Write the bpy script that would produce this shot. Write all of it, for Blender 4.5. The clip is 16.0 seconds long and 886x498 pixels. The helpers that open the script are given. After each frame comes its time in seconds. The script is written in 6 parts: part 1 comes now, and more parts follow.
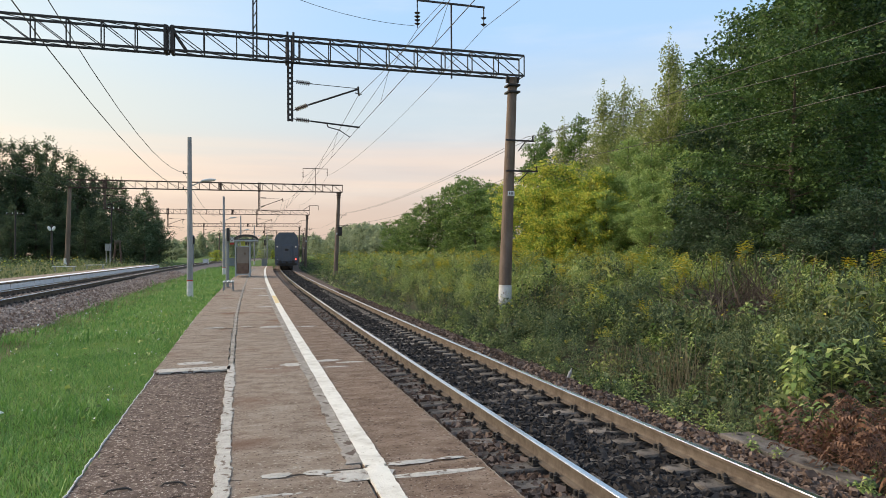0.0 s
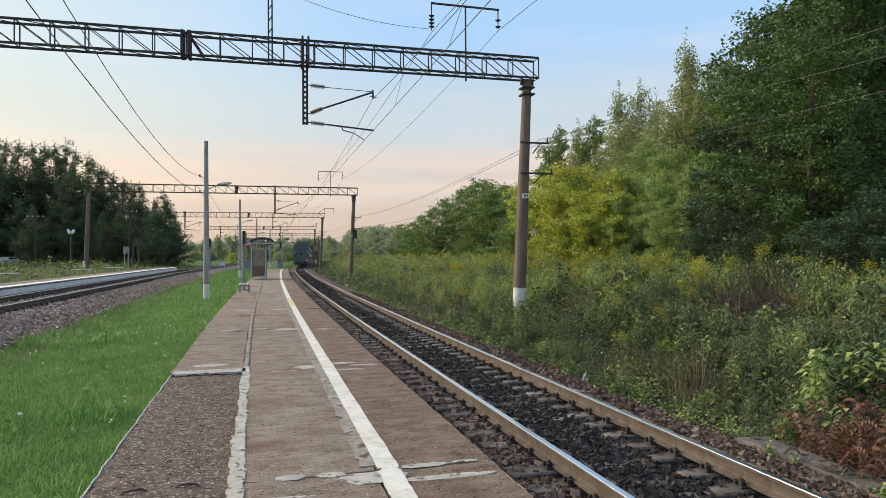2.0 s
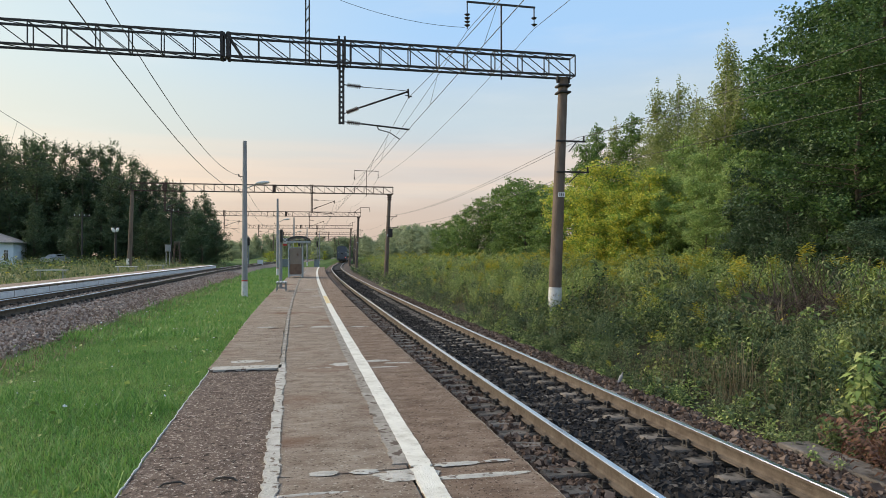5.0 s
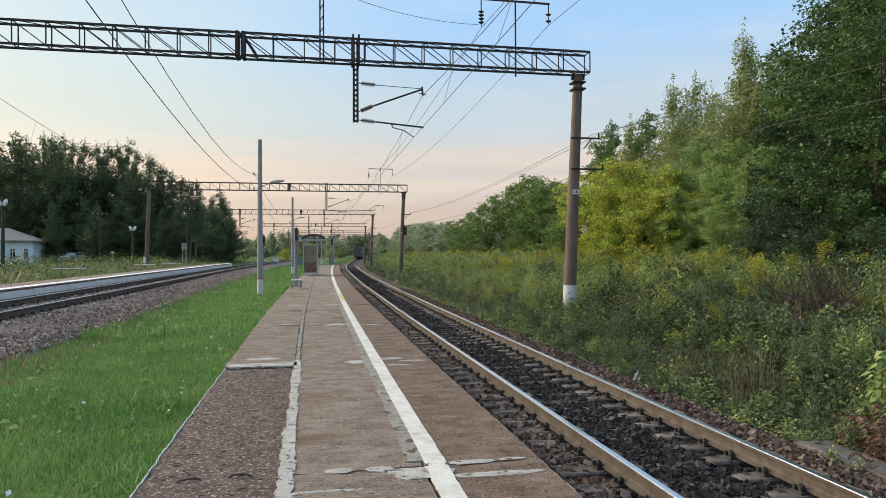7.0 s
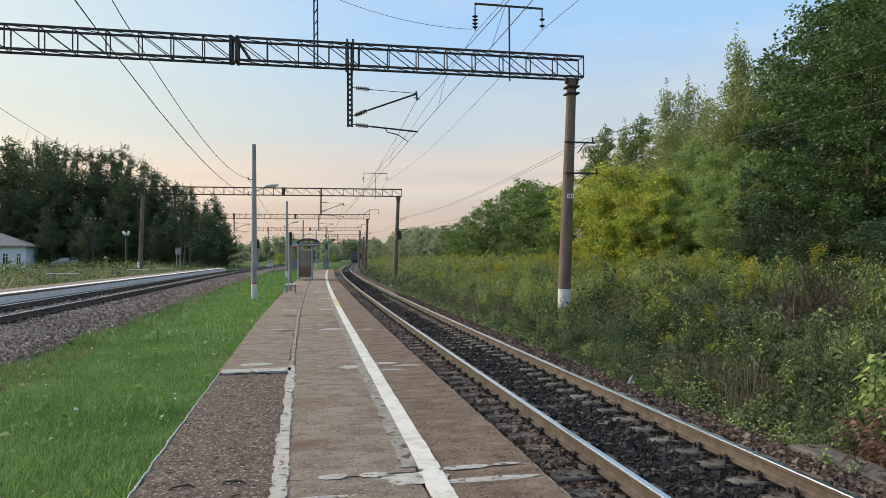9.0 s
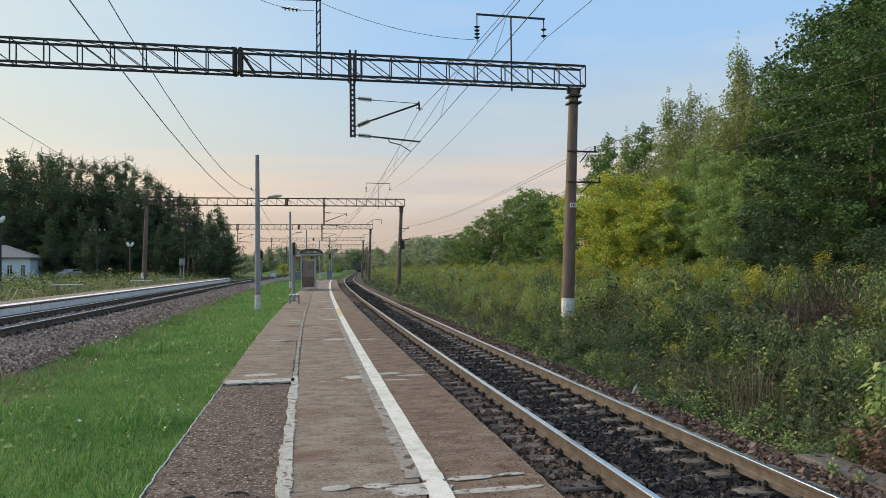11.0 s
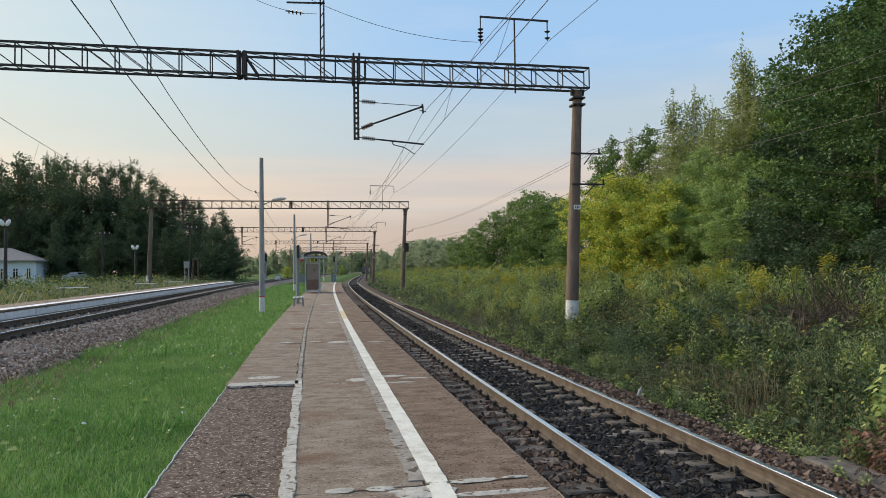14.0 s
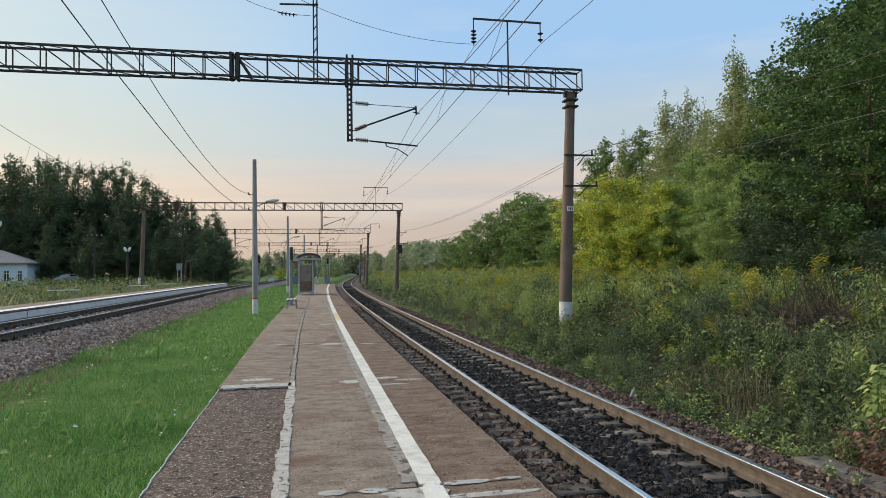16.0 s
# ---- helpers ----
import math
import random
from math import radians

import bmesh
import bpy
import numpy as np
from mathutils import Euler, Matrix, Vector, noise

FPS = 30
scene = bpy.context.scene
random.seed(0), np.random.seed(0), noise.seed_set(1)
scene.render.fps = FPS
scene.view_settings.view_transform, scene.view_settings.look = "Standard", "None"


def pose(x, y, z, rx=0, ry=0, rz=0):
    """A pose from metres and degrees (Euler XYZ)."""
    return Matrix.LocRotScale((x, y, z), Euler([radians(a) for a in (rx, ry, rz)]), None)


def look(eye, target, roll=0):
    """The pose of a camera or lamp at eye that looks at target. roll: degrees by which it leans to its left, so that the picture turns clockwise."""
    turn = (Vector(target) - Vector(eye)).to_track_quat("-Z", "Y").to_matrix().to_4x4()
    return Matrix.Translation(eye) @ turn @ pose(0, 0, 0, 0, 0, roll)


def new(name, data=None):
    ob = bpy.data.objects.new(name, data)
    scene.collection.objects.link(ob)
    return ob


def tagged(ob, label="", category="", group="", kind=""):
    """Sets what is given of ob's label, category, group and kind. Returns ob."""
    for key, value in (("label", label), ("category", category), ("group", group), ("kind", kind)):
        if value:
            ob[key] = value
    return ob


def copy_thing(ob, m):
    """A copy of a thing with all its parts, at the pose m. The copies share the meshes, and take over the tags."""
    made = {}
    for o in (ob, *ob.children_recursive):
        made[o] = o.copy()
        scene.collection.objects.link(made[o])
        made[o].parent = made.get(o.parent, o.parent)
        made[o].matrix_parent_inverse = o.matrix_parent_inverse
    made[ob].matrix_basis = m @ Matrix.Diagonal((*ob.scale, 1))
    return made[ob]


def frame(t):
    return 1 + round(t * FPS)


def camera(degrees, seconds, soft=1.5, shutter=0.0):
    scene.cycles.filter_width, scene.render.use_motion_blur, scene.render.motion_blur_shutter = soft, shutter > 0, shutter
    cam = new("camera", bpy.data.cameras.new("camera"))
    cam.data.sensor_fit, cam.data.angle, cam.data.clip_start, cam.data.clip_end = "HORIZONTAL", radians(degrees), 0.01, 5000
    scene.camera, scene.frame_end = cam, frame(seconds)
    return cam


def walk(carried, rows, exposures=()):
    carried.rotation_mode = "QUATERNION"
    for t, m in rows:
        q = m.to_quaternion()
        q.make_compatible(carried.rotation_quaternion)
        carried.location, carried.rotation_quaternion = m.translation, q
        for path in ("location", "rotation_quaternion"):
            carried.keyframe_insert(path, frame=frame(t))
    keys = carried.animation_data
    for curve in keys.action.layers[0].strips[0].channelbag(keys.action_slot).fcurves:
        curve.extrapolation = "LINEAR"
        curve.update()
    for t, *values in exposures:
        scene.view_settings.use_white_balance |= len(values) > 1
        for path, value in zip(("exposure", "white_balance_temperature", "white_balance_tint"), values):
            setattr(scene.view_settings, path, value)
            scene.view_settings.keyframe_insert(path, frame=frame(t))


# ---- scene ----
# ---------------------------------------------------------------- camera and its walk
cam = camera(66.32, 16.0, soft=0.65)
# seconds, place, then degrees: turn to the left from +y, tilt up, lean
CAMERA_ROWS = [
    (0, -0.035, -0.020, 2.102, -16.400, 0.386, -0.319),
    (0.5, -0.037, -0.016, 2.100, -15.998, 0.403, -0.250),
    (1, -0.030, -0.006, 2.098, -15.741, 0.548, -0.151),
    (1.5, -0.027, -0.006, 2.097, -15.450, 0.602, -0.163),
    (2, -0.018, -0.019, 2.104, -15.143, 0.608, -0.364),
    (2.5, -0.012, -0.009, 2.103, -14.975, 0.637, -0.478),
    (3, -0.007, -0.016, 2.097, -13.923, 0.724, -0.455),
    (3.5, -0.004, -0.014, 2.093, -13.181, 0.808, -0.387),
    (4, -0.001, -0.005, 2.096, -13.080, 0.712, -0.204),
    (6.5, -0.001, -0.014, 2.096, -10.796, 0.399, -0.254),
    (7, -0.000, -0.000, 2.096, -10.967, 0.365, -0.214),
    (7.5, 0.010, -0.003, 2.102, -11.226, 0.316, -0.185),
    (8, 0.009, 0.012, 2.097, -11.212, 0.468, -0.157),
    (8.5, 0.008, -0.001, 2.099, -11.327, 0.587, -0.265),
    (9, 0.009, 0.002, 2.102, -11.410, 0.711, -0.348),
    (11.5, 0.015, -0.002, 2.105, -11.051, 1.710, -0.647),
    (12, 0.021, 0.009, 2.099, -10.849, 1.825, -0.618),
    (12.5, 0.025, -0.011, 2.109, -10.704, 1.571, -0.786),
    (13, 0.023, -0.005, 2.107, -10.717, 1.583, -0.710),
    (13.5, 0.026, 0.011, 2.098, -10.753, 1.624, -0.712),
    (14, 0.023, 0.003, 2.103, -10.799, 1.728, -0.713),
    (14.5, 0.028, 0.006, 2.102, -10.746, 1.728, -0.913),
    (15, 0.022, -0.006, 2.108, -10.867, 1.644, -0.809),
    (15.5, 0.018, -0.008, 2.104, -11.272, 1.849, -0.804),
    (16, 0.029, -0.003, 2.102, -11.332, 1.859, -0.807),
]


def view_pose(x, y, z, turn, tilt, lean):
    ahead = Vector((-math.sin(radians(turn)) * math.cos(radians(tilt)), math.cos(radians(turn)) * math.cos(radians(tilt)), math.sin(radians(tilt))))
    eye = Vector((x, y, z))
    return look(eye, eye + ahead * 10, lean)


# the phone brightens and warms its picture a little at the start
walk(cam, [(r[0], view_pose(*r[1:])) for r in CAMERA_ROWS], [(0, 0.24, 6800, 7), (1.5, 0.18, 6750, 6), (3.5, 0.10, 6650, 4), (7, 0.11, 6600, 4), (9, 0.08, 6600, 4), (11.5, -0.04, 6550, 4), (16, -0.04, 6550, 4)])

# ---------------------------------------------------------------- world, sun, exposure
SUN_TURN = radians(-56)      # the sun has just sunk behind haze, ahead and to the left
world = bpy.data.worlds.new("sky")
scene.world = world
world.use_nodes = True
wn, wl = world.node_tree.nodes, world.node_tree.links
wn.clear()


def wnode(kind, **props):
    n = wn.new(kind)
    for k, v in props.items():
        n.inputs[k].default_value = v
    return n


w_out = wn.new("ShaderNodeOutputWorld")
w_bg = wnode("ShaderNodeBackground", Strength=1.0)
w_sky = wn.new("ShaderNodeTexSky")
w_sky.sky_type = "NISHITA"
w_sky.sun_disc = False
w_sky.sun_elevation = radians(6)
w_sky.sun_rotation = SUN_TURN
w_tc = wn.new("ShaderNodeTexCoord")
w_sep = wn.new("ShaderNodeSeparateXYZ")
wl.new(w_tc.outputs["Generated"], w_sep.inputs[0])


def ramp(nodes, stops, interp="EASE"):
    r = nodes.new("ShaderNodeValToRGB")
    r.color_ramp.interpolation = interp
    el = r.color_ramp.elements
    while len(el) > 1:
        el.remove(el[-1])
    el[0].position, el[0].color = stops[0][0], (*stops[0][1], 1)
    for p, c in stops[1:]:
        e = el.new(p)
        e.color = (*c, 1)
    return r


# hazy evening air: warm low down, blue overhead, pale towards the sun
w_cool = ramp(wn, [(0.0, (0.46, 0.37, 0.38)), (0.06, (0.52, 0.405, 0.41)), (0.11, (0.56, 0.475, 0.49)), (0.2, (0.485, 0.555, 0.655)), (0.32, (0.35, 0.54, 0.85)), (0.55, (0.36, 0.52, 0.78)), (1.0, (0.34, 0.46, 0.68))])
w_warm = ramp(wn, [(0.0, (0.53, 0.40, 0.37)), (0.07, (0.63, 0.45, 0.41)), (0.11, (0.74, 0.545, 0.455)), (0.155, (0.65, 0.62, 0.57)), (0.28, (0.62, 0.68, 0.70)), (0.5, (0.56, 0.66, 0.78)), (1.0, (0.34, 0.46, 0.68))])
wl.new(w_sep.outputs["Z"], w_cool.inputs[0])
wl.new(w_sep.outputs["Z"], w_warm.inputs[0])
w_dot = wn.new("ShaderNodeVectorMath")
w_dot.operation = "DOT_PRODUCT"
w_dot.inputs[1].default_value = (math.sin(SUN_TURN), math.cos(SUN_TURN), 0.15)
wl.new(w_tc.outputs["Generated"], w_dot.inputs[0])
w_side = wn.new("ShaderNodeMapRange")
w_side.inputs["From Min"].default_value, w_side.inputs["From Max"].default_value = 0.35, 0.98
w_side.interpolation_type = "SMOOTHSTEP"
wl.new(w_dot.outputs["Value"], w_side.inputs["Value"])
w_mix = wn.new("ShaderNodeMixRGB")
wl.new(w_side.outputs[0], w_mix.inputs[0])
wl.new(w_cool.outputs[0], w_mix.inputs[1])
wl.new(w_warm.outputs[0], w_mix.inputs[2])
# thin streaks of cloud
w_map = wn.new("ShaderNodeMapping")
w_map.inputs["Scale"].default_value = (1.6, 1.6, 9.0)
w_map.inputs["Rotation"].default_value = (0.10, -0.06, 0)
wl.new(w_tc.outputs["Generated"], w_map.inputs[0])
w_noise = wnode("ShaderNodeTexNoise", Scale=1.7, Detail=6.0, Roughness=0.55)
wl.new(w_map.outputs[0], w_noise.inputs["Vector"])
w_cl = ramp(wn, [(0.46, (0, 0, 0)), (0.76, (0.30, 0.30, 0.30))])
wl.new(w_noise.outputs["Fac"], w_cl.inputs[0])
w_cmix = wn.new("ShaderNodeMixRGB")
w_cmix.inputs[2].default_value = (0.74, 0.72, 0.74, 1)
wl.new(w_cl.outputs[0], w_cmix.inputs[0])
wl.new(w_mix.outputs[0], w_cmix.inputs[1])
# low streaks: orange-lit cloud above a greyer bank of haze
w_map2 = wn.new("ShaderNodeMapping")
w_map2.inputs["Scale"].default_value = (1.2, 1.2, 26.0)
w_map2.inputs["Rotation"].default_value = (0.03, -0.05, 0)
wl.new(w_tc.outputs["Generated"], w_map2.inputs[0])
w_noise2 = wnode("ShaderNodeTexNoise", Scale=1.3, Detail=5.0, Roughness=0.5)
wl.new(w_map2.outputs[0], w_noise2.inputs["Vector"])
w_st = ramp(wn, [(0.40, (0, 0, 0)), (0.68, (0.75, 0.75, 0.75))])
wl.new(w_noise2.outputs["Fac"], w_st.inputs[0])
w_belt = ramp(wn, [(0.06, (0, 0, 0)), (0.105, (0.6, 0.6, 0.6)), (0.13, (0.5, 0.5, 0.5)), (0.19, (0, 0, 0))])
wl.new(w_sep.outputs["Z"], w_belt.inputs[0])
w_mul = wn.new("ShaderNodeMixRGB")
w_mul.blend_type = "MULTIPLY"
w_mul.inputs[0].default_value = 1.0
wl.new(w_st.outputs[0], w_mul.inputs[1])
wl.new(w_belt.outputs[0], w_mul.inputs[2])
w_smix = wn.new("ShaderNodeMixRGB")
w_smix.inputs[2].default_value = (0.83, 0.595, 0.485, 1)
wl.new(w_mul.outputs[0], w_smix.inputs[0])
wl.new(w_cmix.outputs[0], w_smix.inputs[1])
w_add = wn.new("ShaderNodeMixRGB")
w_add.blend_type = "ADD"
w_add.inputs[0].default_value = 0.04
wl.new(w_smix.outputs[0], w_add.inputs[1])
wl.new(w_sky.outputs[0], w_add.inputs[2])
wl.new(w_add.outputs[0], w_bg.inputs[0])
wl.new(w_bg.outputs[0], w_out.inputs[0])

sun = new("sun", bpy.data.lights.new("sun", "SUN"))
sun.data.energy = 4.25
sun.data.angle = radians(40)
sun.data.color = (1.0, 0.84, 0.66)
sun.matrix_world = look((0, 0, 60), (60 * -math.sin(SUN_TURN), 60 * -math.cos(SUN_TURN), 60 - 34))

# ---------------------------------------------------------------- materials


def material(name, stops, scale=8.0, rough=0.85, bump=0.0, bump_scale=60.0, detail=6.0, metal=0.0, stretch=(1, 1, 1), spots=None, island=0.0, per_object=0.0, translucent=0.0):
    """stops: colours over a two-scale noise. spots: (colour, scale, threshold) of a second layer of stains or grains."""
    m = bpy.data.materials.new(name)
    m.use_nodes = True
    nt, ln = m.node_tree.nodes, m.node_tree.links
    bsdf = nt["Principled BSDF"]
    bsdf.inputs["Roughness"].default_value = rough
    bsdf.inputs["Metallic"].default_value = metal
    if rough >= 0.8:
        bsdf.inputs["Specular IOR Level"].default_value = 0.15
    tc = nt.new("ShaderNodeTexCoord")
    mp = nt.new("ShaderNodeMapping")
    mp.inputs["Scale"].default_value = stretch
    ln.new(tc.outputs["Object"], mp.inputs[0])
    n1 = nt.new("ShaderNodeTexNoise")
    n1.inputs["Scale"].default_value, n1.inputs["Detail"].default_value = scale, detail
    n1.inputs["Roughness"].default_value = 0.65
    ln.new(mp.outputs[0], n1.inputs["Vector"])
    value = n1.outputs["Fac"]
    if island or per_object:
        src = nt.new("ShaderNodeNewGeometry").outputs["Random Per Island"] if island else nt.new("ShaderNodeObjectInfo").outputs["Random"]
        mx = nt.new("ShaderNodeMath")
        mx.operation = "MULTIPLY_ADD"
        sub = nt.new("ShaderNodeMath")
        sub.operation = "SUBTRACT"
        sub.inputs[1].default_value = 0.5
        ln.new(src, sub.inputs[0])
        ln.new(sub.outputs[0], mx.inputs[0])
        mx.inputs[1].default_value = island or per_object
        ln.new(value, mx.inputs[2])
        value = mx.outputs[0]
    k = len(stops)
    rp = ramp(nt, [(0.28 + 0.44 * i / max(1, k - 1), c) for i, c in enumerate(stops)], "LINEAR")
    ln.new(value, rp.inputs[0])
    colour = rp.outputs[0]
    for spot in (spots or []):
        n2 = nt.new("ShaderNodeTexNoise")
        n2.inputs["Scale"].default_value, n2.inputs["Detail"].default_value = spot[1], 8.0
        ln.new(tc.outputs["Object"], n2.inputs["Vector"])
        r2 = ramp(nt, [(spot[2], (0, 0, 0)), (min(1, spot[2] + (spot[3] if len(spot) > 3 else 0.06)), (1, 1, 1))])
        ln.new(n2.outputs["Fac"], r2.inputs[0])
        mm = nt.new("ShaderNodeMixRGB")
        mm.inputs[2].default_value = (*spot[0], 1)
        ln.new(r2.outputs[0], mm.inputs[0])
        ln.new(colour, mm.inputs[1])
        colour = mm.outputs[0]
    ln.new(colour, bsdf.inputs["Base Color"])
    if bump:
        n3 = nt.new("ShaderNodeTexNoise")
        n3.inputs["Scale"].default_value, n3.inputs["Detail"].default_value = bump_scale, 8.0
        ln.new(mp.outputs[0], n3.inputs["Vector"])
        bp = nt.new("ShaderNodeBump")
        bp.inputs["Strength"].default_value, bp.inputs["Distance"].default_value = bump, 0.04
        ln.new(n3.outputs["Fac"], bp.inputs["Height"])
        ln.new(bp.outputs[0], bsdf.inputs["Normal"])
    if translucent:
        tr = nt.new("ShaderNodeBsdfTranslucent")
        ln.new(colour, tr.inputs["Color"])
        ms = nt.new("ShaderNodeMixShader")
        ms.inputs[0].default_value = translucent
        ln.new(bsdf.outputs[0], ms.inputs[1])
        ln.new(tr.outputs[0], ms.inputs[2])
        ln.new(ms.outputs[0], nt["Material Output"].inputs["Surface"])
    return m


def leafy(name, stops, rough=0.6, through_light=0.25):
    return material(name, stops, scale=0.5, rough=rough, island=0.6, translucent=through_light, detail=3)


SLAB = material("worn_concrete", [(0.165, 0.122, 0.096), (0.275, 0.213, 0.17), (0.36, 0.293, 0.24), (0.45, 0.385, 0.325)], scale=3.0, rough=0.92, bump=1.0, bump_scale=60, detail=15, stretch=(1, 1.8, 1), spots=[((0.50, 0.445, 0.385), 42, 0.60, 0.05), ((0.11, 0.08, 0.062), 34, 0.60, 0.06), ((0.215, 0.128, 0.092), 0.7, 0.54, 0.2)])
SLAB_EDGE = material("brown_edge_concrete", [(0.125, 0.082, 0.061), (0.215, 0.15, 0.113), (0.285, 0.21, 0.163), (0.37, 0.29, 0.232)], scale=3.0, rough=0.92, bump=1.0, bump_scale=60, detail=15, stretch=(1, 1.8, 1), spots=[((0.40, 0.335, 0.28), 42, 0.61, 0.05), ((0.085, 0.058, 0.044), 34, 0.59, 0.06)])
SLAB_DARK = material("exposed_aggregate", [(0.08, 0.058, 0.049), (0.135, 0.10, 0.084), (0.19, 0.147, 0.125)], scale=6, rough=0.95, bump=1.0, bump_scale=40, detail=15, spots=[((0.31, 0.25, 0.217), 22, 0.575, 0.04), ((0.54, 0.49, 0.44), 31, 0.635, 0.025), ((0.04, 0.03, 0.026), 15, 0.60, 0.05)])
CEMENT = material("patched_cement", [(0.33, 0.31, 0.28), (0.49, 0.465, 0.43), (0.60, 0.58, 0.55)], scale=8, rough=0.92, bump=0.9, bump_scale=45, detail=12, spots=[((0.19, 0.15, 0.125), 11, 0.58, 0.06)])
OLD_CEMENT = material("dirty_cement", [(0.17, 0.14, 0.115), (0.26, 0.22, 0.185), (0.34, 0.30, 0.26)], scale=7, rough=0.92, bump=0.7, bump_scale=50, spots=[((0.13, 0.10, 0.08), 12, 0.56, 0.08)])
TRACE = material("grey_cement_trace", [(0.20, 0.175, 0.15), (0.32, 0.29, 0.26), (0.44, 0.41, 0.38)], scale=6, rough=0.92, bump=0.9, bump_scale=45, detail=12, spots=[((0.13, 0.10, 0.085), 9, 0.57, 0.06)])
YELLOW_PAINT = material("worn_yellow_paint", [(0.50, 0.36, 0.16), (0.66, 0.52, 0.28), (0.72, 0.64, 0.46)], scale=5, rough=0.8, bump=0.5, bump_scale=70)
WHITE_LINE = material("worn_white_paint", [(0.50, 0.46, 0.40), (0.70, 0.67, 0.61), (0.80, 0.77, 0.71)], scale=5, rough=0.75, bump=0.6, bump_scale=70, spots=[((0.36, 0.30, 0.25), 22, 0.64, 0.08)])
RAIL_TOP = material("polished_steel", [(0.62, 0.62, 0.64), (0.80, 0.80, 0.82)], scale=3, rough=0.22, metal=1.0, stretch=(30, 1, 1))
RAIL_RUST = material("rusty_rail_steel", [(0.075, 0.058, 0.046), (0.125, 0.10, 0.08), (0.17, 0.14, 0.113)], scale=5, rough=0.9, bump=0.3, bump_scale=60)
SLEEPER = material("sleeper_concrete", [(0.08, 0.068, 0.06), (0.155, 0.135, 0.12), (0.25, 0.22, 0.195)], scale=4, rough=0.92, bump=0.6, bump_scale=70, per_object=0.25, spots=[((0.045, 0.04, 0.036), 6, 0.54, 0.15)])
IRON = material("oily_iron", [(0.025, 0.022, 0.02), (0.05, 0.042, 0.036)], scale=20, rough=0.6, bump=0.3)
STONE_DARK = material("sooty_ballast", [(0.014, 0.0125, 0.0125), (0.028, 0.025, 0.025), (0.065, 0.058, 0.056)], scale=6, rough=0.8, island=0.5, bump=0.4)
STONE_BROWN = material("rusty_ballast", [(0.06, 0.04, 0.031), (0.115, 0.077, 0.06), (0.20, 0.15, 0.125)], scale=5, rough=0.92, island=0.6, bump=0.4)
STONE_GREY = material("grey_ballast", [(0.19, 0.13, 0.105), (0.34, 0.25, 0.205), (0.52, 0.42, 0.36)], scale=5, rough=0.92, island=0.6, bump=0.4)
BED_DARK = material("sooty_ballast_bed", [(0.012, 0.011, 0.012), (0.03, 0.028, 0.028), (0.06, 0.055, 0.055)], scale=22, rough=0.9, bump=1.0, bump_scale=30)
BED_BROWN = material("rusty_ballast_bed", [(0.06, 0.04, 0.032), (0.125, 0.088, 0.07), (0.21, 0.165, 0.14)], scale=18, rough=0.95, bump=1.0, bump_scale=30)
BED_GREY = material("grey_ballast_bed", [(0.13, 0.10, 0.086), (0.24, 0.19, 0.165), (0.38, 0.32, 0.285)], scale=18, rough=0.95, bump=1.0, bump_scale=30)
# brown bank soil, darkened to paint shade into the gaps between the weeds
BANK_SOIL_SHADE = material("shade_darkened_bank_soil", [(0.022, 0.022, 0.012), (0.04, 0.038, 0.02), (0.065, 0.055, 0.032)], scale=1.5, rough=0.95, bump=0.8, bump_scale=20)
SOIL = material("grassy_soil", [(0.05, 0.075, 0.022), (0.075, 0.125, 0.03), (0.10, 0.17, 0.04)], scale=0.6, rough=0.95, bump=0.8, bump_scale=20, spots=[((0.13, 0.11, 0.06), 0.35, 0.62, 0.15)])
LAWN = leafy("lawn_grass", [(0.10, 0.22, 0.05), (0.155, 0.31, 0.068), (0.21, 0.38, 0.09), (0.27, 0.37, 0.12)])
MEADOW = leafy("dull_meadow_grass", [(0.09, 0.13, 0.05), (0.16, 0.20, 0.075), (0.25, 0.26, 0.115), (0.33, 0.30, 0.15)])
BRUSH = material("grey_brown_brushwood", [(0.07, 0.052, 0.042), (0.15, 0.115, 0.092), (0.25, 0.20, 0.165)], scale=6, rough=0.95, island=0.6)
DRY = leafy("dry_stalks", [(0.13, 0.10, 0.055), (0.24, 0.19, 0.11), (0.36, 0.30, 0.19)])
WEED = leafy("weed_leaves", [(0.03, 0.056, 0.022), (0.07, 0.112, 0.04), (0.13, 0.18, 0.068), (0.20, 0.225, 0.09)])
# fresh green leaves; the bank's sunlit upper weeds are painted with it too
WEED_FRESH_LIT = leafy("fresh_and_sunlit_weed_leaves", [(0.10, 0.165, 0.04), (0.20, 0.285, 0.07), (0.31, 0.385, 0.11), (0.40, 0.43, 0.14)], 0.6, 0.3)
PLUME = leafy("goldenrod_plumes", [(0.24, 0.30, 0.05), (0.40, 0.40, 0.05), (0.56, 0.44, 0.045)])
FERN_RED = leafy("withered_fern", [(0.075, 0.034, 0.02), (0.13, 0.058, 0.034), (0.20, 0.10, 0.055)])
LEAF_DARK = leafy("dark_foliage", [(0.032, 0.072, 0.022), (0.074, 0.14, 0.038), (0.135, 0.215, 0.06)], 0.6, 0.3)
# wood against the light: its unlit side is painted as darker green
LEAF_WOOD_BACKLIT = leafy("backlit_wood_foliage", [(0.052, 0.086, 0.048), (0.088, 0.132, 0.064), (0.14, 0.185, 0.085)], 0.6, 0.4)
LEAF_MID = leafy("green_foliage", [(0.085, 0.155, 0.04), (0.15, 0.24, 0.06), (0.235, 0.325, 0.088)], 0.6, 0.3)
LEAF_LIGHT = leafy("light_foliage", [(0.15, 0.20, 0.062), (0.25, 0.30, 0.095), (0.35, 0.38, 0.14)], 0.6, 0.35)
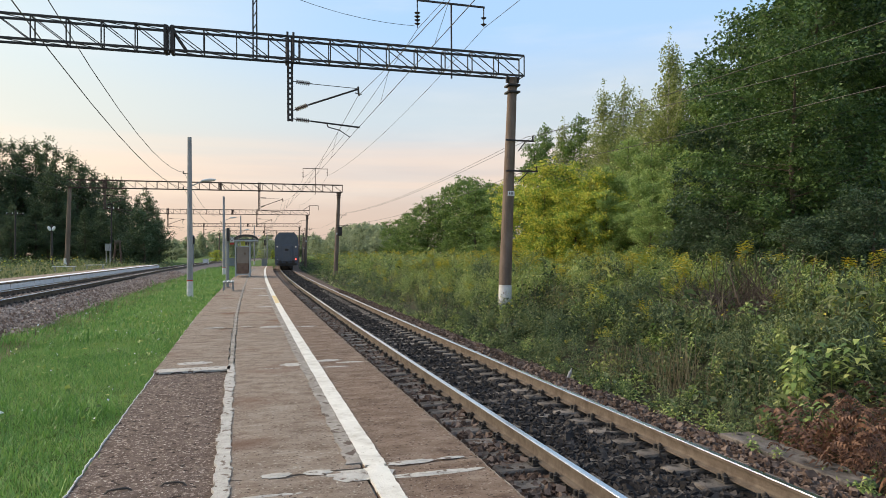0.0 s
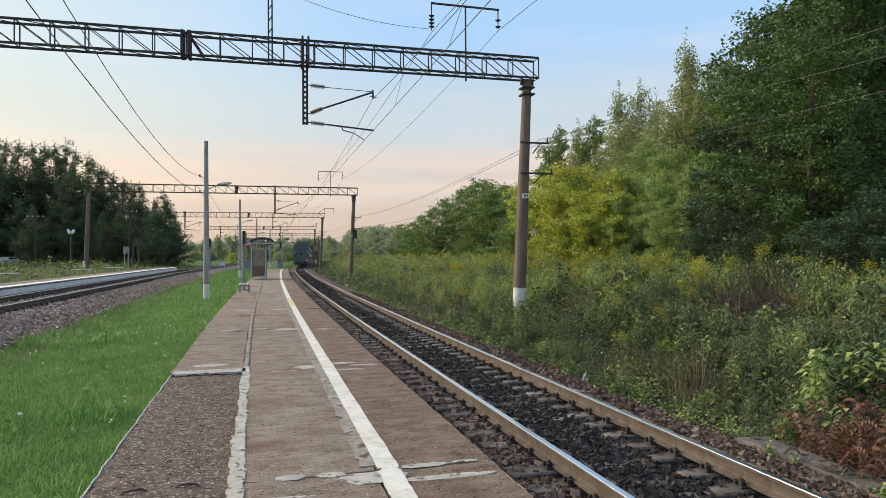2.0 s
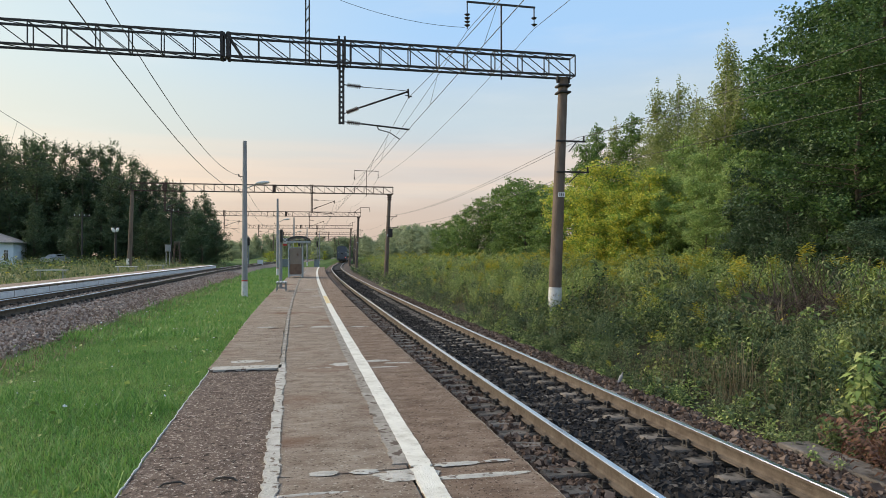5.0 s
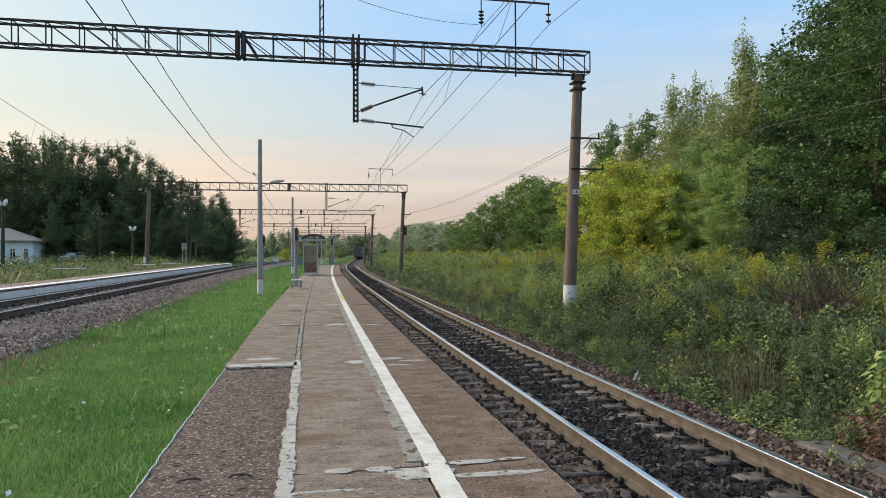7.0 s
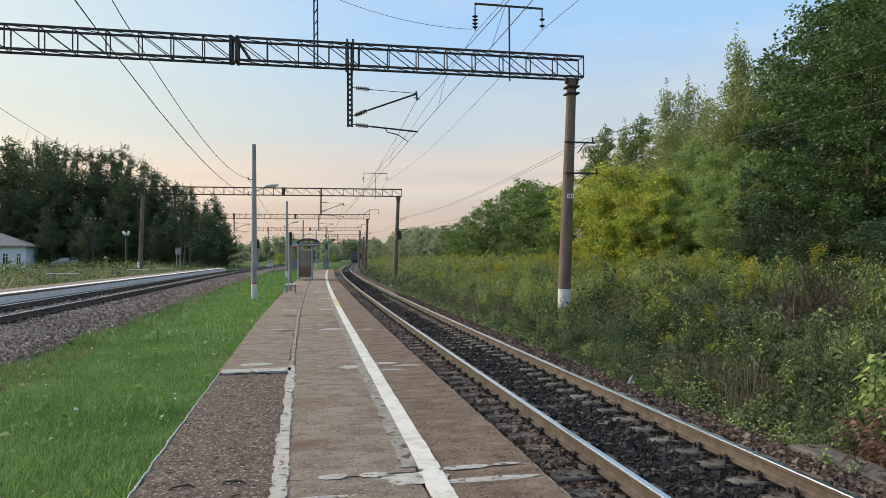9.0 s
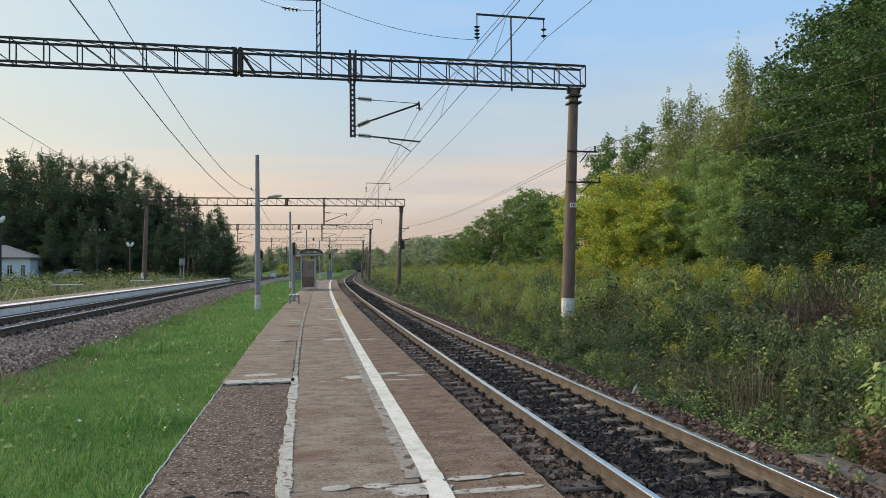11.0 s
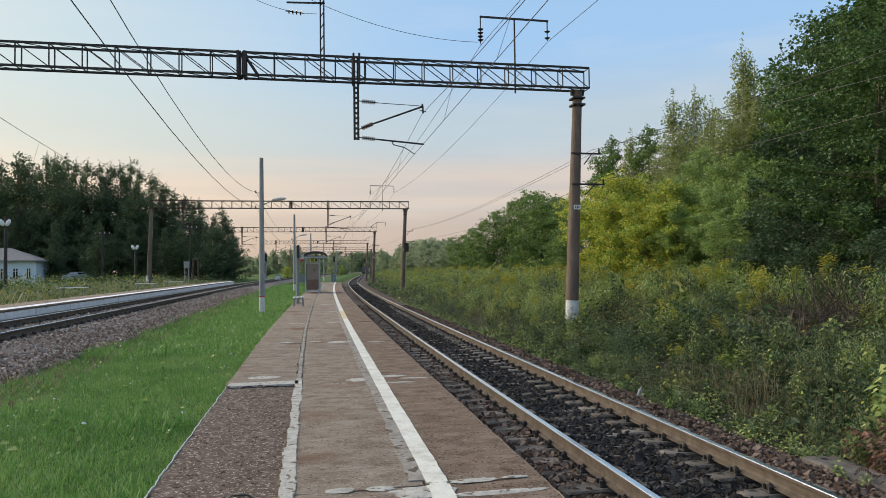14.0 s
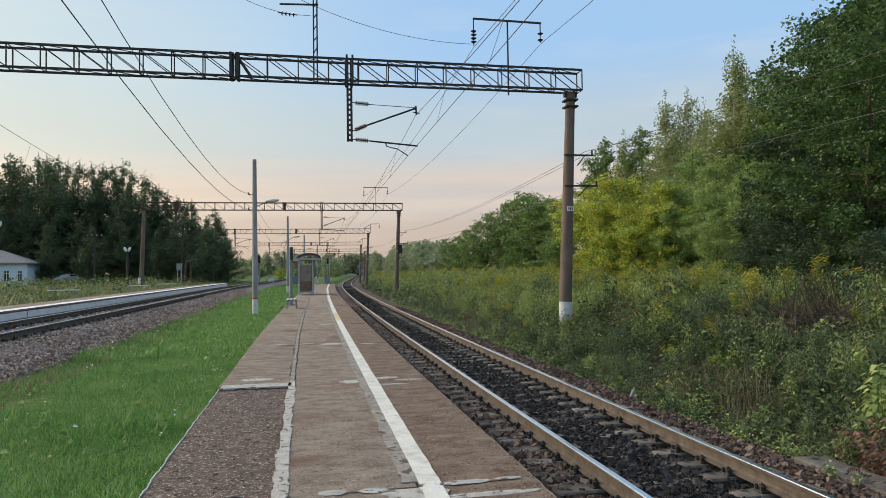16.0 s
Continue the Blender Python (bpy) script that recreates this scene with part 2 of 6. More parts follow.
LEAF_YELLOW = leafy("yellowing_foliage", [(0.17, 0.28, 0.05), (0.29, 0.40, 0.065), (0.46, 0.50, 0.075), (0.64, 0.57, 0.09)], 0.6, 0.35)
# lightened and greyed: the haze of distance is painted into these leaves
LEAF_HAZED = leafy("hazed_distant_foliage", [(0.21, 0.26, 0.16), (0.28, 0.335, 0.20), (0.35, 0.40, 0.25)], 0.6, 0.55)
LEAF_ASPEN = leafy("fresh_aspen_foliage", [(0.18, 0.28, 0.085), (0.29, 0.405, 0.125), (0.41, 0.50, 0.175)], 0.6, 0.35)
# bluish-green sallow leaves, darkened to paint in the shade below the oaks
LEAF_SALLOW_SHADE = leafy("shaded_sallow_foliage", [(0.028, 0.058, 0.026), (0.05, 0.094, 0.042), (0.09, 0.14, 0.064)])
BARK = material("bark", [(0.05, 0.04, 0.03), (0.11, 0.09, 0.07), (0.16, 0.135, 0.11)], scale=3, rough=0.95, bump=0.8, bump_scale=25, stretch=(1, 1, 0.25))
BIRCH = material("birch_bark", [(0.20, 0.19, 0.17), (0.45, 0.43, 0.39), (0.55, 0.53, 0.50)], scale=2, rough=0.9, bump=0.4, spots=[((0.05, 0.045, 0.04), 5, 0.6, 0.08)])
MAST = material("brown_stained_concrete", [(0.115, 0.085, 0.07), (0.17, 0.13, 0.105), (0.23, 0.18, 0.15)], scale=2.5, rough=0.9, bump=0.5, bump_scale=40, stretch=(1, 1, 0.3))
LIME = material("limewash", [(0.50, 0.50, 0.49), (0.66, 0.66, 0.65), (0.74, 0.74, 0.73)], scale=5, rough=0.9, bump=0.3, spots=[((0.30, 0.26, 0.22), 7, 0.60, 0.12)])
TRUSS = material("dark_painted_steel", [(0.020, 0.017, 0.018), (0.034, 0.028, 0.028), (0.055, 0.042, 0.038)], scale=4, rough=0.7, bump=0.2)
# lighter and browner than TRUSS, for the farther gantries and the stand
TRUSS_FAR = material("lighter_rust_brown_steel", [(0.06, 0.042, 0.036), (0.10, 0.07, 0.06), (0.13, 0.095, 0.08)], scale=3, rough=0.8, bump=0.2)
CERAMIC = material("brown_glazed_insulator", [(0.035, 0.022, 0.02), (0.06, 0.035, 0.03)], scale=10, rough=0.25)
WIRE = material("weathered_wire", [(0.04, 0.036, 0.034), (0.07, 0.06, 0.055)], scale=3, rough=0.6)
GREY_POST = material("grey_lamp_concrete", [(0.24, 0.24, 0.25), (0.33, 0.33, 0.34), (0.40, 0.40, 0.41)], scale=3, rough=0.85, bump=0.3, bump_scale=50, stretch=(1, 1, 0.3))
GREY_PAINT = material("grey_painted_metal", [(0.20, 0.22, 0.23), (0.27, 0.29, 0.30)], scale=4, rough=0.5, bump=0.1)
PALE_STEEL = material("pale_grey_painted_steel", [(0.33, 0.36, 0.37), (0.45, 0.48, 0.49)], scale=4, rough=0.5, bump=0.1, spots=[((0.24, 0.20, 0.17), 5, 0.62, 0.1)])
DARK_ROOF = material("dark_canopy_sheet", [(0.03, 0.03, 0.034), (0.05, 0.05, 0.055)], scale=5, rough=0.4)
SHELTER_PANEL = material("brown_tinted_panel", [(0.19, 0.15, 0.12), (0.26, 0.21, 0.175)], scale=2, rough=0.35, spots=[((0.13, 0.08, 0.055), 3, 0.6, 0.1)])
PANEL_RUST = material("rust_stained_panel", [(0.12, 0.068, 0.045), (0.20, 0.125, 0.09)], scale=4, rough=0.7, bump=0.3)
SIGN_RED = material("red_enamel", [(0.42, 0.03, 0.03), (0.50, 0.045, 0.04)], scale=6, rough=0.4)
SIGN_WHITE = material("white_enamel", [(0.66, 0.67, 0.68), (0.76, 0.77, 0.78)], scale=6, rough=0.4)
SIGN_BLACK = material("black_lettering", [(0.02, 0.02, 0.022), (0.03, 0.03, 0.032)], scale=6, rough=0.5)
SIGN_YELLOW = material("yellow_green_notice", [(0.42, 0.46, 0.05), (0.50, 0.52, 0.08)], scale=6, rough=0.5)
WHITEWASH = material("whitewashed_edge", [(0.60, 0.61, 0.63), (0.77, 0.78, 0.80), (0.83, 0.84, 0.85)], scale=2, rough=0.85, bump=0.3, spots=[((0.36, 0.33, 0.31), 4, 0.62, 0.1)])
TRAIN_GREY = material("dark_grey_coach_paint", [(0.075, 0.085, 0.105), (0.10, 0.11, 0.135)], scale=2, rough=0.5)
TRAIN_ROOF = material("sooty_coach_roof", [(0.08, 0.085, 0.098), (0.11, 0.115, 0.13)], scale=3, rough=0.6)
TRAIN_RED = material("red_coach_band", [(0.30, 0.03, 0.03), (0.36, 0.04, 0.04)], scale=3, rough=0.45)
TRAIN_LIGHT = material("light_grey_coach_paint", [(0.34, 0.35, 0.37), (0.42, 0.43, 0.45)], scale=3, rough=0.45)
GLASS_DARK = material("dark_window_glass", [(0.012, 0.014, 0.016), (0.02, 0.022, 0.026)], scale=3, rough=0.08)
RUBBER = material("black_rubber", [(0.015, 0.015, 0.016), (0.03, 0.03, 0.03)], scale=8, rough=0.8)
HOUSE_WALL = material("pale_blue_plaster", [(0.60, 0.68, 0.78), (0.70, 0.76, 0.84)], scale=1.5, rough=0.9, bump=0.2, spots=[((0.44, 0.46, 0.48), 1.5, 0.62, 0.15)])
HOUSE_ROOF = material("grey_slate_roof", [(0.20, 0.185, 0.185), (0.30, 0.28, 0.28)], scale=3, rough=0.9, bump=0.4)
WOOD = material("grey_weathered_wood", [(0.11, 0.09, 0.075), (0.2, 0.17, 0.14)], scale=6, rough=0.9, bump=0.4, stretch=(1, 0.2, 1))
BLUE_GREY_WOOD = material("painted_bench_slats", [(0.28, 0.31, 0.32), (0.38, 0.41, 0.42)], scale=6, rough=0.7, bump=0.2)


def glow(name, colour, strength):
    m = bpy.data.materials.new(name)
    m.use_nodes = True
    b = m.node_tree.nodes["Principled BSDF"]
    b.inputs["Base Color"].default_value = (*colour, 1)
    b.inputs["Emission Color"].default_value = (*colour, 1)
    b.inputs["Emission Strength"].default_value = strength
    return m


TAIL_RED = glow("red_tail_light", (1.0, 0.08, 0.05), 6)
SIGNAL_WHITE = glow("white_marker_light", (1.0, 0.9, 0.75), 0.6)

# ---------------------------------------------------------------- mesh helpers


def part(name, bm, mat, parent=None, label="", smooth=False):
    me = bpy.data.meshes.new(name)
    bm.to_mesh(me)
    bm.free()
    for m in (mat if isinstance(mat, (list, tuple)) else [mat]):
        me.materials.append(m)
    if smooth:
        me.shade_smooth()
    ob = new(name, me)
    ob.parent = parent
    if label:
        tagged(ob, label)
    return ob


def box(bm, size, at=(0, 0, 0), m=None, bevel=0.0, mi=0):
    """A box of that size whose centre is at `at`."""
    r = bmesh.ops.create_cube(bm, size=1, matrix=(m or Matrix()) @ Matrix.Translation(at) @ Matrix.Diagonal((*size, 1)))
    if bevel:
        vs = set(r["verts"])
        es = [e for e in bm.edges if e.verts[0] in vs and e.verts[1] in vs]
        bmesh.ops.bevel(bm, geom=es, offset=bevel, segments=1, affect="EDGES")
    return bm


def rod(bm, a, b, r1, r2=None, n=8):
    """A tapered round bar from a to b."""
    a, b = Vector(a), Vector(b)
    d = b - a
    m = Matrix.Translation((a + b) / 2) @ d.to_track_quat("Z", "Y").to_matrix().to_4x4()
    bmesh.ops.create_cone(bm, cap_ends=True, segments=n, radius1=r1, radius2=r1 if r2 is None else r2, depth=d.length, matrix=m)
    return bm


def bar(bm, a, b, w, h=None):
    """A square bar from a to b."""
    a, b = Vector(a), Vector(b)
    d = b - a
    m = Matrix.Translation((a + b) / 2) @ d.to_track_quat("Z", "Y").to_matrix().to_4x4()
    bmesh.ops.create_cube(bm, size=1, matrix=m @ Matrix.Diagonal((w, h or w, d.length, 1)))
    return bm


def mesh_np(name, verts, faces, mats, index=None, smooth=False):
    """A mesh from arrays, all faces with the same number of corners."""
    me = bpy.data.meshes.new(name)
    verts, faces = np.asarray(verts, np.float32), np.asarray(faces, np.int32)
    k = faces.shape[1]
    me.vertices.add(len(verts))
    me.vertices.foreach_set("co", verts.ravel())
    me.loops.add(faces.size)
    me.loops.foreach_set("vertex_index", faces.ravel())
    me.polygons.add(len(faces))
    me.polygons.foreach_set("loop_start", np.arange(0, faces.size, k, dtype=np.int32))
    for m in mats:
        me.materials.append(m)
    if index is not None:
        me.polygons.foreach_set("material_index", np.asarray(index, np.int32))
    me.update(calc_edges=True)
    if smooth:
        me.shade_smooth()
    else:
        me.shade_flat()
    return me


def turns(rng, n, tilt=0.2):
    """n random turns about z with a little tilt, as matrices."""
    a, b, c = rng.uniform(0, 2 * np.pi, n), rng.normal(0, tilt, n), rng.normal(0, tilt, n)
    ca, sa, cb, sb, cc, sc = np.cos(a), np.sin(a), np.cos(b), np.sin(b), np.cos(c), np.sin(c)
    z, o = np.zeros(n), np.ones(n)
    rz = np.stack([ca, -sa, z, sa, ca, z, z, z, o], 1).reshape(n, 3, 3)
    rx = np.stack([o, z, z, z, cb, -sb, z, sb, cb], 1).reshape(n, 3, 3)
    ry = np.stack([cc, z, sc, z, o, z, -sc, z, cc], 1).reshape(n, 3, 3)
    return rx @ ry @ rz


def scatter(template, mats3, places):
    """Copies of (verts, faces) turned by mats3 and set at places, as one pair of arrays."""
    v0, f0 = template
    v = np.einsum("nij,kj->nki", mats3, v0) + places[:, None]
    f = f0[None] + (np.arange(len(places)) * len(v0))[:, None, None]
    return v.reshape(-1, 3), f.reshape(-1, f0.shape[1])


def join(parts):
    vs, fs, k = [], [], 0
    for v, f in parts:
        vs.append(v)
        fs.append(f + k)
        k += len(v)
    return np.concatenate(vs), np.concatenate(fs)


# ---------------------------------------------------------------- the lines of the place
STEP = 0.5


def line_table(x0, bends, length=760):
    """Points along a track: x0 beside the viewer, then curvature by stretches (up to, curvature)."""
    s, a, x, y, out = -40.0, 0.0, x0, -40.0, []
    while s < length:
        out.append((x, y, a))
        k = next((c for upto, c in bends if s < upto), 0)
        a += k * STEP
        x, y, s = x + math.sin(a) * STEP, y + math.cos(a) * STEP, s + STEP
    return out


MAIN = line_table(3.88, [(0, 0), (98, 0.00039), (130, 0.00082), (165, 0.0004), (520, 0.000015), (700, 0.0012)])
SIDE = line_table(-7.75, [(55, 0), (190, 0.00062), (520, 0.000005), (700, 0.0012)])


def along(table, s, off=0.0, z=0.0):
    """The point s metres along a track, off metres to its right; also its heading."""
    f = min(max((s + 40) / STEP, 0), len(table) - 2)
    i = int(f)
    t = f - i
    (xa, ya, aa), (xb, yb, ab) = table[i], table[i + 1]
    a = aa + (ab - aa) * t
    return Vector((xa + (xb - xa) * t + off * math.cos(a), ya + (yb - ya) * t - off * math.sin(a), z)), a


def on_track(table, s, off=0.0, z=0.0):
    """A pose s metres along, facing along the track."""
    p, a = along(table, s, off, z)
    return Matrix.Translation(p) @ Matrix.Rotation(-a, 4, "Z")


def strip(name, table, profile, stations, mats, index=None, wobble=0.0, seed=1, smooth=False):
    """A sheet or bar whose cross-section (off, z) runs along a track."""
    rng = np.random.default_rng(seed)
    n, v, f, mi = len(profile), [], [], []
    for s in stations:
        for off, z in profile:
            p, _ = along(table, s, off + (rng.normal(0, wobble) if wobble else 0), z)
            v.append(p[:])
    for i in range(len(stations) - 1):
        for j in range(n - 1):
            a = i * n + j
            f.append((a, a + 1, a + n + 1, a + n))
            mi.append(index[j] if index else 0)
    return mesh_np(name, v, f, mats, mi, smooth)


def spaced(a, b, step):
    return [a + (b - a) * i / max(1, round((b - a) / step)) for i in range(max(1, round((b - a) / step)) + 1)]


# ---------------------------------------------------------------- ground and track beds


def height_at(x, y):
    """The lie of the land, with the track as its zero."""
    i = int(min(max((y + 40) / STEP, 0), len(MAIN) - 1))
    pm, ps = MAIN[i][0], SIDE[i][0]
    o = x - pm
    if x < pm - 3:
        u = (ps + 1.9 - x) / max(1.0, (ps + 1.9) - (pm - 5.3))
        base = 0.10 + 0.12 * max(0.0, min(1.0, 1 + u))
        if x < ps - 2:
            base = 0.55 + 0.35 * min(1, (ps - 2 - x) / 10) + 0.004 * max(0, ps - 12 - x)
    else:
        base = -0.55 if o < 3.2 else -0.55 + 0.15 * min(7, o - 3.2) + 0.02 * max(0, min(30, o - 10))
        if o < 0:
            base = -0.55
    return base + 0.06 * noise.noise((x * 0.35, y * 0.35, 0)) + 0.15 * noise.noise((x * 0.06, y * 0.06, 3)) * (1 if abs(o) > 12 else 0.2)


def build_ground():
    xs = sorted(set(list(np.arange(-60, 60.1, 1.0)) + [-2500, -1500, -800, -400, -250, -160, -110, -80, 80, 110, 160, 250, 400, 800, 1500, 2500]))
    ys = sorted(set(list(np.arange(-20, 60, 1.0)) + list(np.arange(60, 200, 4.0)) + list(np.arange(200, 520, 8.0)) + list(np.arange(520, 800, 25.0)) + [-2000, -800, -300, -120, -60, 1000, 1500, 2500, 4000]))
    v = [(x, y, height_at(x, y)) for y in ys for x in xs]
    n = len(xs)
    f = [(j * n + i, j * n + i + 1, (j + 1) * n + i + 1, (j + 1) * n + i) for j in range(len(ys) - 1) for i in range(n - 1)]
    mid = [((xs[i] + xs[i + 1]) / 2, (ys[j] + ys[j + 1]) / 2) for j in range(len(ys) - 1) for i in range(n - 1)]
    # the weedy bank takes the soil with shade painted in
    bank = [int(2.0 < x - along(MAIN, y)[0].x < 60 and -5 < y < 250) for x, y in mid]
    tagged(new("ground", mesh_np("ground", v, f, [SOIL, BANK_SOIL_SHADE], bank, True)), "grassy earth beside the railway line", "ground", kind="structure")


build_ground()
FAR_STATIONS = spaced(-30, 120, 2.0) + spaced(124, 700, 6.0)
bed = strip("track_bed", MAIN, [(-2.2, -0.62), (-1.9, -0.27), (-0.9, -0.255), (-0.78, -0.255), (0.78, -0.255), (0.9, -0.255), (1.75, -0.28), (2.9, -0.62)], FAR_STATIONS, [BED_DARK, BED_BROWN], [1, 1, 0, 0, 0, 1, 1], 0.02)
tagged(new("track_bed", bed), "ballast bed, sooty black between the rails and rusty brown outside", "ballast", kind="structure")
bed = strip("track_bed_2", SIDE, [(-2.6, 0.35), (-1.6, 0.56), (1.45, 0.56), (2.5, 0.14)], FAR_STATIONS, [BED_GREY], None, 0.02)
tagged(new("track_bed_2", bed), "brown and grey crushed stone bed of the second track", "ballast", kind="structure")

# rails: a flat-bottomed section, head up
RAIL = [(-0.075, -0.18), (-0.075, -0.165), (-0.02, -0.150), (-0.010, -0.13), (-0.010, -0.05), (-0.036, -0.038), (-0.037, -0.008), (-0.030, 0.0), (0.030, 0.0), (0.037, -0.008), (0.036, -0.038), (0.010, -0.05), (0.010, -0.13), (0.02, -0.150), (0.075, -0.165), (0.075, -0.18)]
RAIL_MAT = [0] * 6 + [1, 1, 1] + [0] * 6


def build_rail(table, off, z, label):
    prof = [(off + x, z + h) for x, h in RAIL]
    me = strip("rail", table, prof, FAR_STATIONS, [RAIL_RUST, RAIL_TOP], RAIL_MAT)
    tagged(new("rail", me), label, "rail", "rails", "structure")


for o in (-0.7975, 0.7975):
    build_rail(MAIN, o, 0.0, "rusty steel rail with a polished head on concrete sleepers")
    build_rail(SIDE, o, 0.80, "steel rail of the second track with a bright worn head")

# ---------------------------------------------------------------- platform
PLAT_Z = 0.25
EDGE_R, EDGE_L, SEAM = -1.88, -5.28, -4.10
plat = tagged(new("platform", strip("platform", MAIN, [(EDGE_L + 0.06, -0.3), (EDGE_L + 0.05, PLAT_Z - 0.05), (EDGE_R - 0.05, PLAT_Z - 0.05), (EDGE_R - 0.08, -0.5)], spaced(-12, 113, 2.0), [CEMENT])), "low concrete railway platform with a white safety line", "platform", kind="structure")


def spread(o, s):
    """The platform's outer half stands a little wider farther along."""
    return o + (0.02 - min(0.13, 0.008 * max(0.0, s - 5))) * min(1.0, max(0.0, (-3.4 - o) / 0.7))


JOINTS = [-6.2, 0.1, 5.82, 11.65, 17.9, 24.8, 31.6, 38.2, 44.8, 51.4, 58.0, 64.6, 71.2, 77.8, 84.4, 91.0, 98.0, 105.0, 112.0]


def slab_mesh(s0, s1, o0, o1, z, seed, mat):
    """One slab, its top slightly uneven and its rim chipped."""
    rng = np.random.default_rng(seed)
    bm = bmesh.new()
    ss, oo = spaced(s0 + 0.012, s1 - 0.012, 0.4 if s0 < 26 else 2.2), spaced(o0 + 0.008, o1 - 0.008, 0.3 if s0 < 26 else 1.2)
    grid = []
    for i, s in enumerate(ss):
        row = []
        for j, o in enumerate(oo):
            rim = i in (0, len(ss) - 1) or j in (0, len(oo) - 1)
            p, _ = along(MAIN, s + (rng.normal(0, 0.012) if i in (0, len(ss) - 1) else 0), spread(o, s) + (rng.normal(0, 0.009) if j in (0, len(oo) - 1) else 0), z + rng.normal(0, 0.0025) - (rng.uniform(0, 0.012) if rim else 0))
            row.append(bm.verts.new(p))
        grid.append(row)
    for i in range(len(ss) - 1):
        for j in range(len(oo) - 1):
            bm.faces.new((grid[i][j], grid[i][j + 1], grid[i + 1][j + 1], grid[i + 1][j]))
    rim = [e for e in bm.edges if e.is_boundary]
    r = bmesh.ops.extrude_edge_only(bm, edges=rim)
    for v in (g for g in r["geom"] if isinstance(g, bmesh.types.BMVert)):
        v.co.z -= 0.12
    bmesh.ops.recalc_face_normals(bm, faces=bm.faces)
    ob = part("slab", bm, mat, plat)
    return ob


for i in range(len(JOINTS) - 1):
    a, b = JOINTS[i], JOINTS[i + 1]
    dark = b < 12
    if i != 2:
        slab_mesh(a, JOINTS[3] if i == 1 else b, EDGE_L, SEAM - 0.06, PLAT_Z - (0.03 if dark else 0.004), 10 + i, SLAB_DARK if dark else SLAB)
    slab_mesh(a, b, SEAM + 0.03, -2.94, PLAT_Z + 0.001 * (i % 3), 40 + i, SLAB)
    slab_mesh(a, b, -2.93, EDGE_R, PLAT_Z + 0.001 * (i % 2), 70 + i, SLAB_EDGE)


def ragged_strip(name, a, b, o0, o1, z, mat, rough, seed, parent, step=0.12, label=""):
    """A thin layer laid on the platform, its rim ragged."""
    rng = np.random.default_rng(seed)
    ss = spaced(a, b, step)
    v, f = [], []
    for s in ss:
        for o in (o0, o1):
            wander = noise.noise((s * 2.3, o * 9.0, seed)) + 1.3 * noise.noise((s * 14.0, o * 9.0, seed))
            p, _ = along(MAIN, s, spread(o, s) + wander * rough * 1.8, z)
            v.append(p[:])
    m = len(v)
    v += [(x, y, zz - 0.03) for x, y, zz in v]
    for i in range(len(ss) - 1):
        q = 2 * i
        f += [(q, q + 1, q + 3, q + 2), (q + 1, m + q + 1, m + q + 3, q + 3), (q, q + 2, m + q + 2, m + q)]
    e = 2 * (len(ss) - 1)
    f += [(0, m, m + 1, 1), (e, e + 1, m + e + 1, m + e)]
    ob = new(name, mesh_np(name, v, f, [mat]))
    ob.parent = parent
    return tagged(ob, label) if label else ob


ragged_strip("safety_line", 5.85, 111, -2.915, -2.725, PLAT_Z + 0.010, WHITE_LINE, 0.004, 3, plat, 0.05, "worn white safety line")
ragged_strip("safety_line", -6, 5.74, -2.925, -2.735, PLAT_Z + 0.010, WHITE_LINE, 0.004, 4, plat, 0.05, "worn white safety line")
ragged_strip("line_section", 26.5, 31.2, -2.90, -2.735, PLAT_Z + 0.0125, YELLOW_PAINT, 0.006, 15, plat, 0.1, "yellowed patch of the safety line")
ragged_strip("old_line", 5.95, 40, -3.05, -2.91, PLAT_Z + 0.0075, TRACE, 0.014, 5, plat, 0.07, "faded grey trace of an older line")
ragged_strip("seam", -6, 12.0, SEAM - 0.07, SEAM + 0.045, PLAT_Z + 0.006, CEMENT, 0.013, 6, plat, 0.05, "ragged grey cement seam")
ragged_strip("seam", 12.0, 60, SEAM - 0.05, SEAM + 0.02, PLAT_Z + 0.005, TRACE, 0.014, 7, plat, 0.1, "ragged grey cement seam")


def patch(s, o, ls, lo, seed, mat=None, z=0.012):
    """An uneven blob of cement on a joint, ls along the platform and lo across."""
    rng = np.random.default_rng(seed)
    n, bm = 22, bmesh.new()
    c, _ = along(MAIN, s, o, PLAT_Z + z)
    top = []
    for i in range(n):
        t = 2 * math.pi * i / n
        r = 1 + rng.normal(0, 0.09)
        p, _ = along(MAIN, s + math.sin(t) * ls / 2 * r, o + math.copysign(abs(math.cos(t)) ** 0.7, math.cos(t)) * lo / 2 * r, PLAT_Z + z - 0.012)
        top.append(bm.verts.new(p))
    mid = bm.verts.new(c)
    for i in range(n):
        bm.faces.new((top[i], top[(i + 1) % n], mid))
    part("cement_patch", bm, mat or CEMENT, plat)


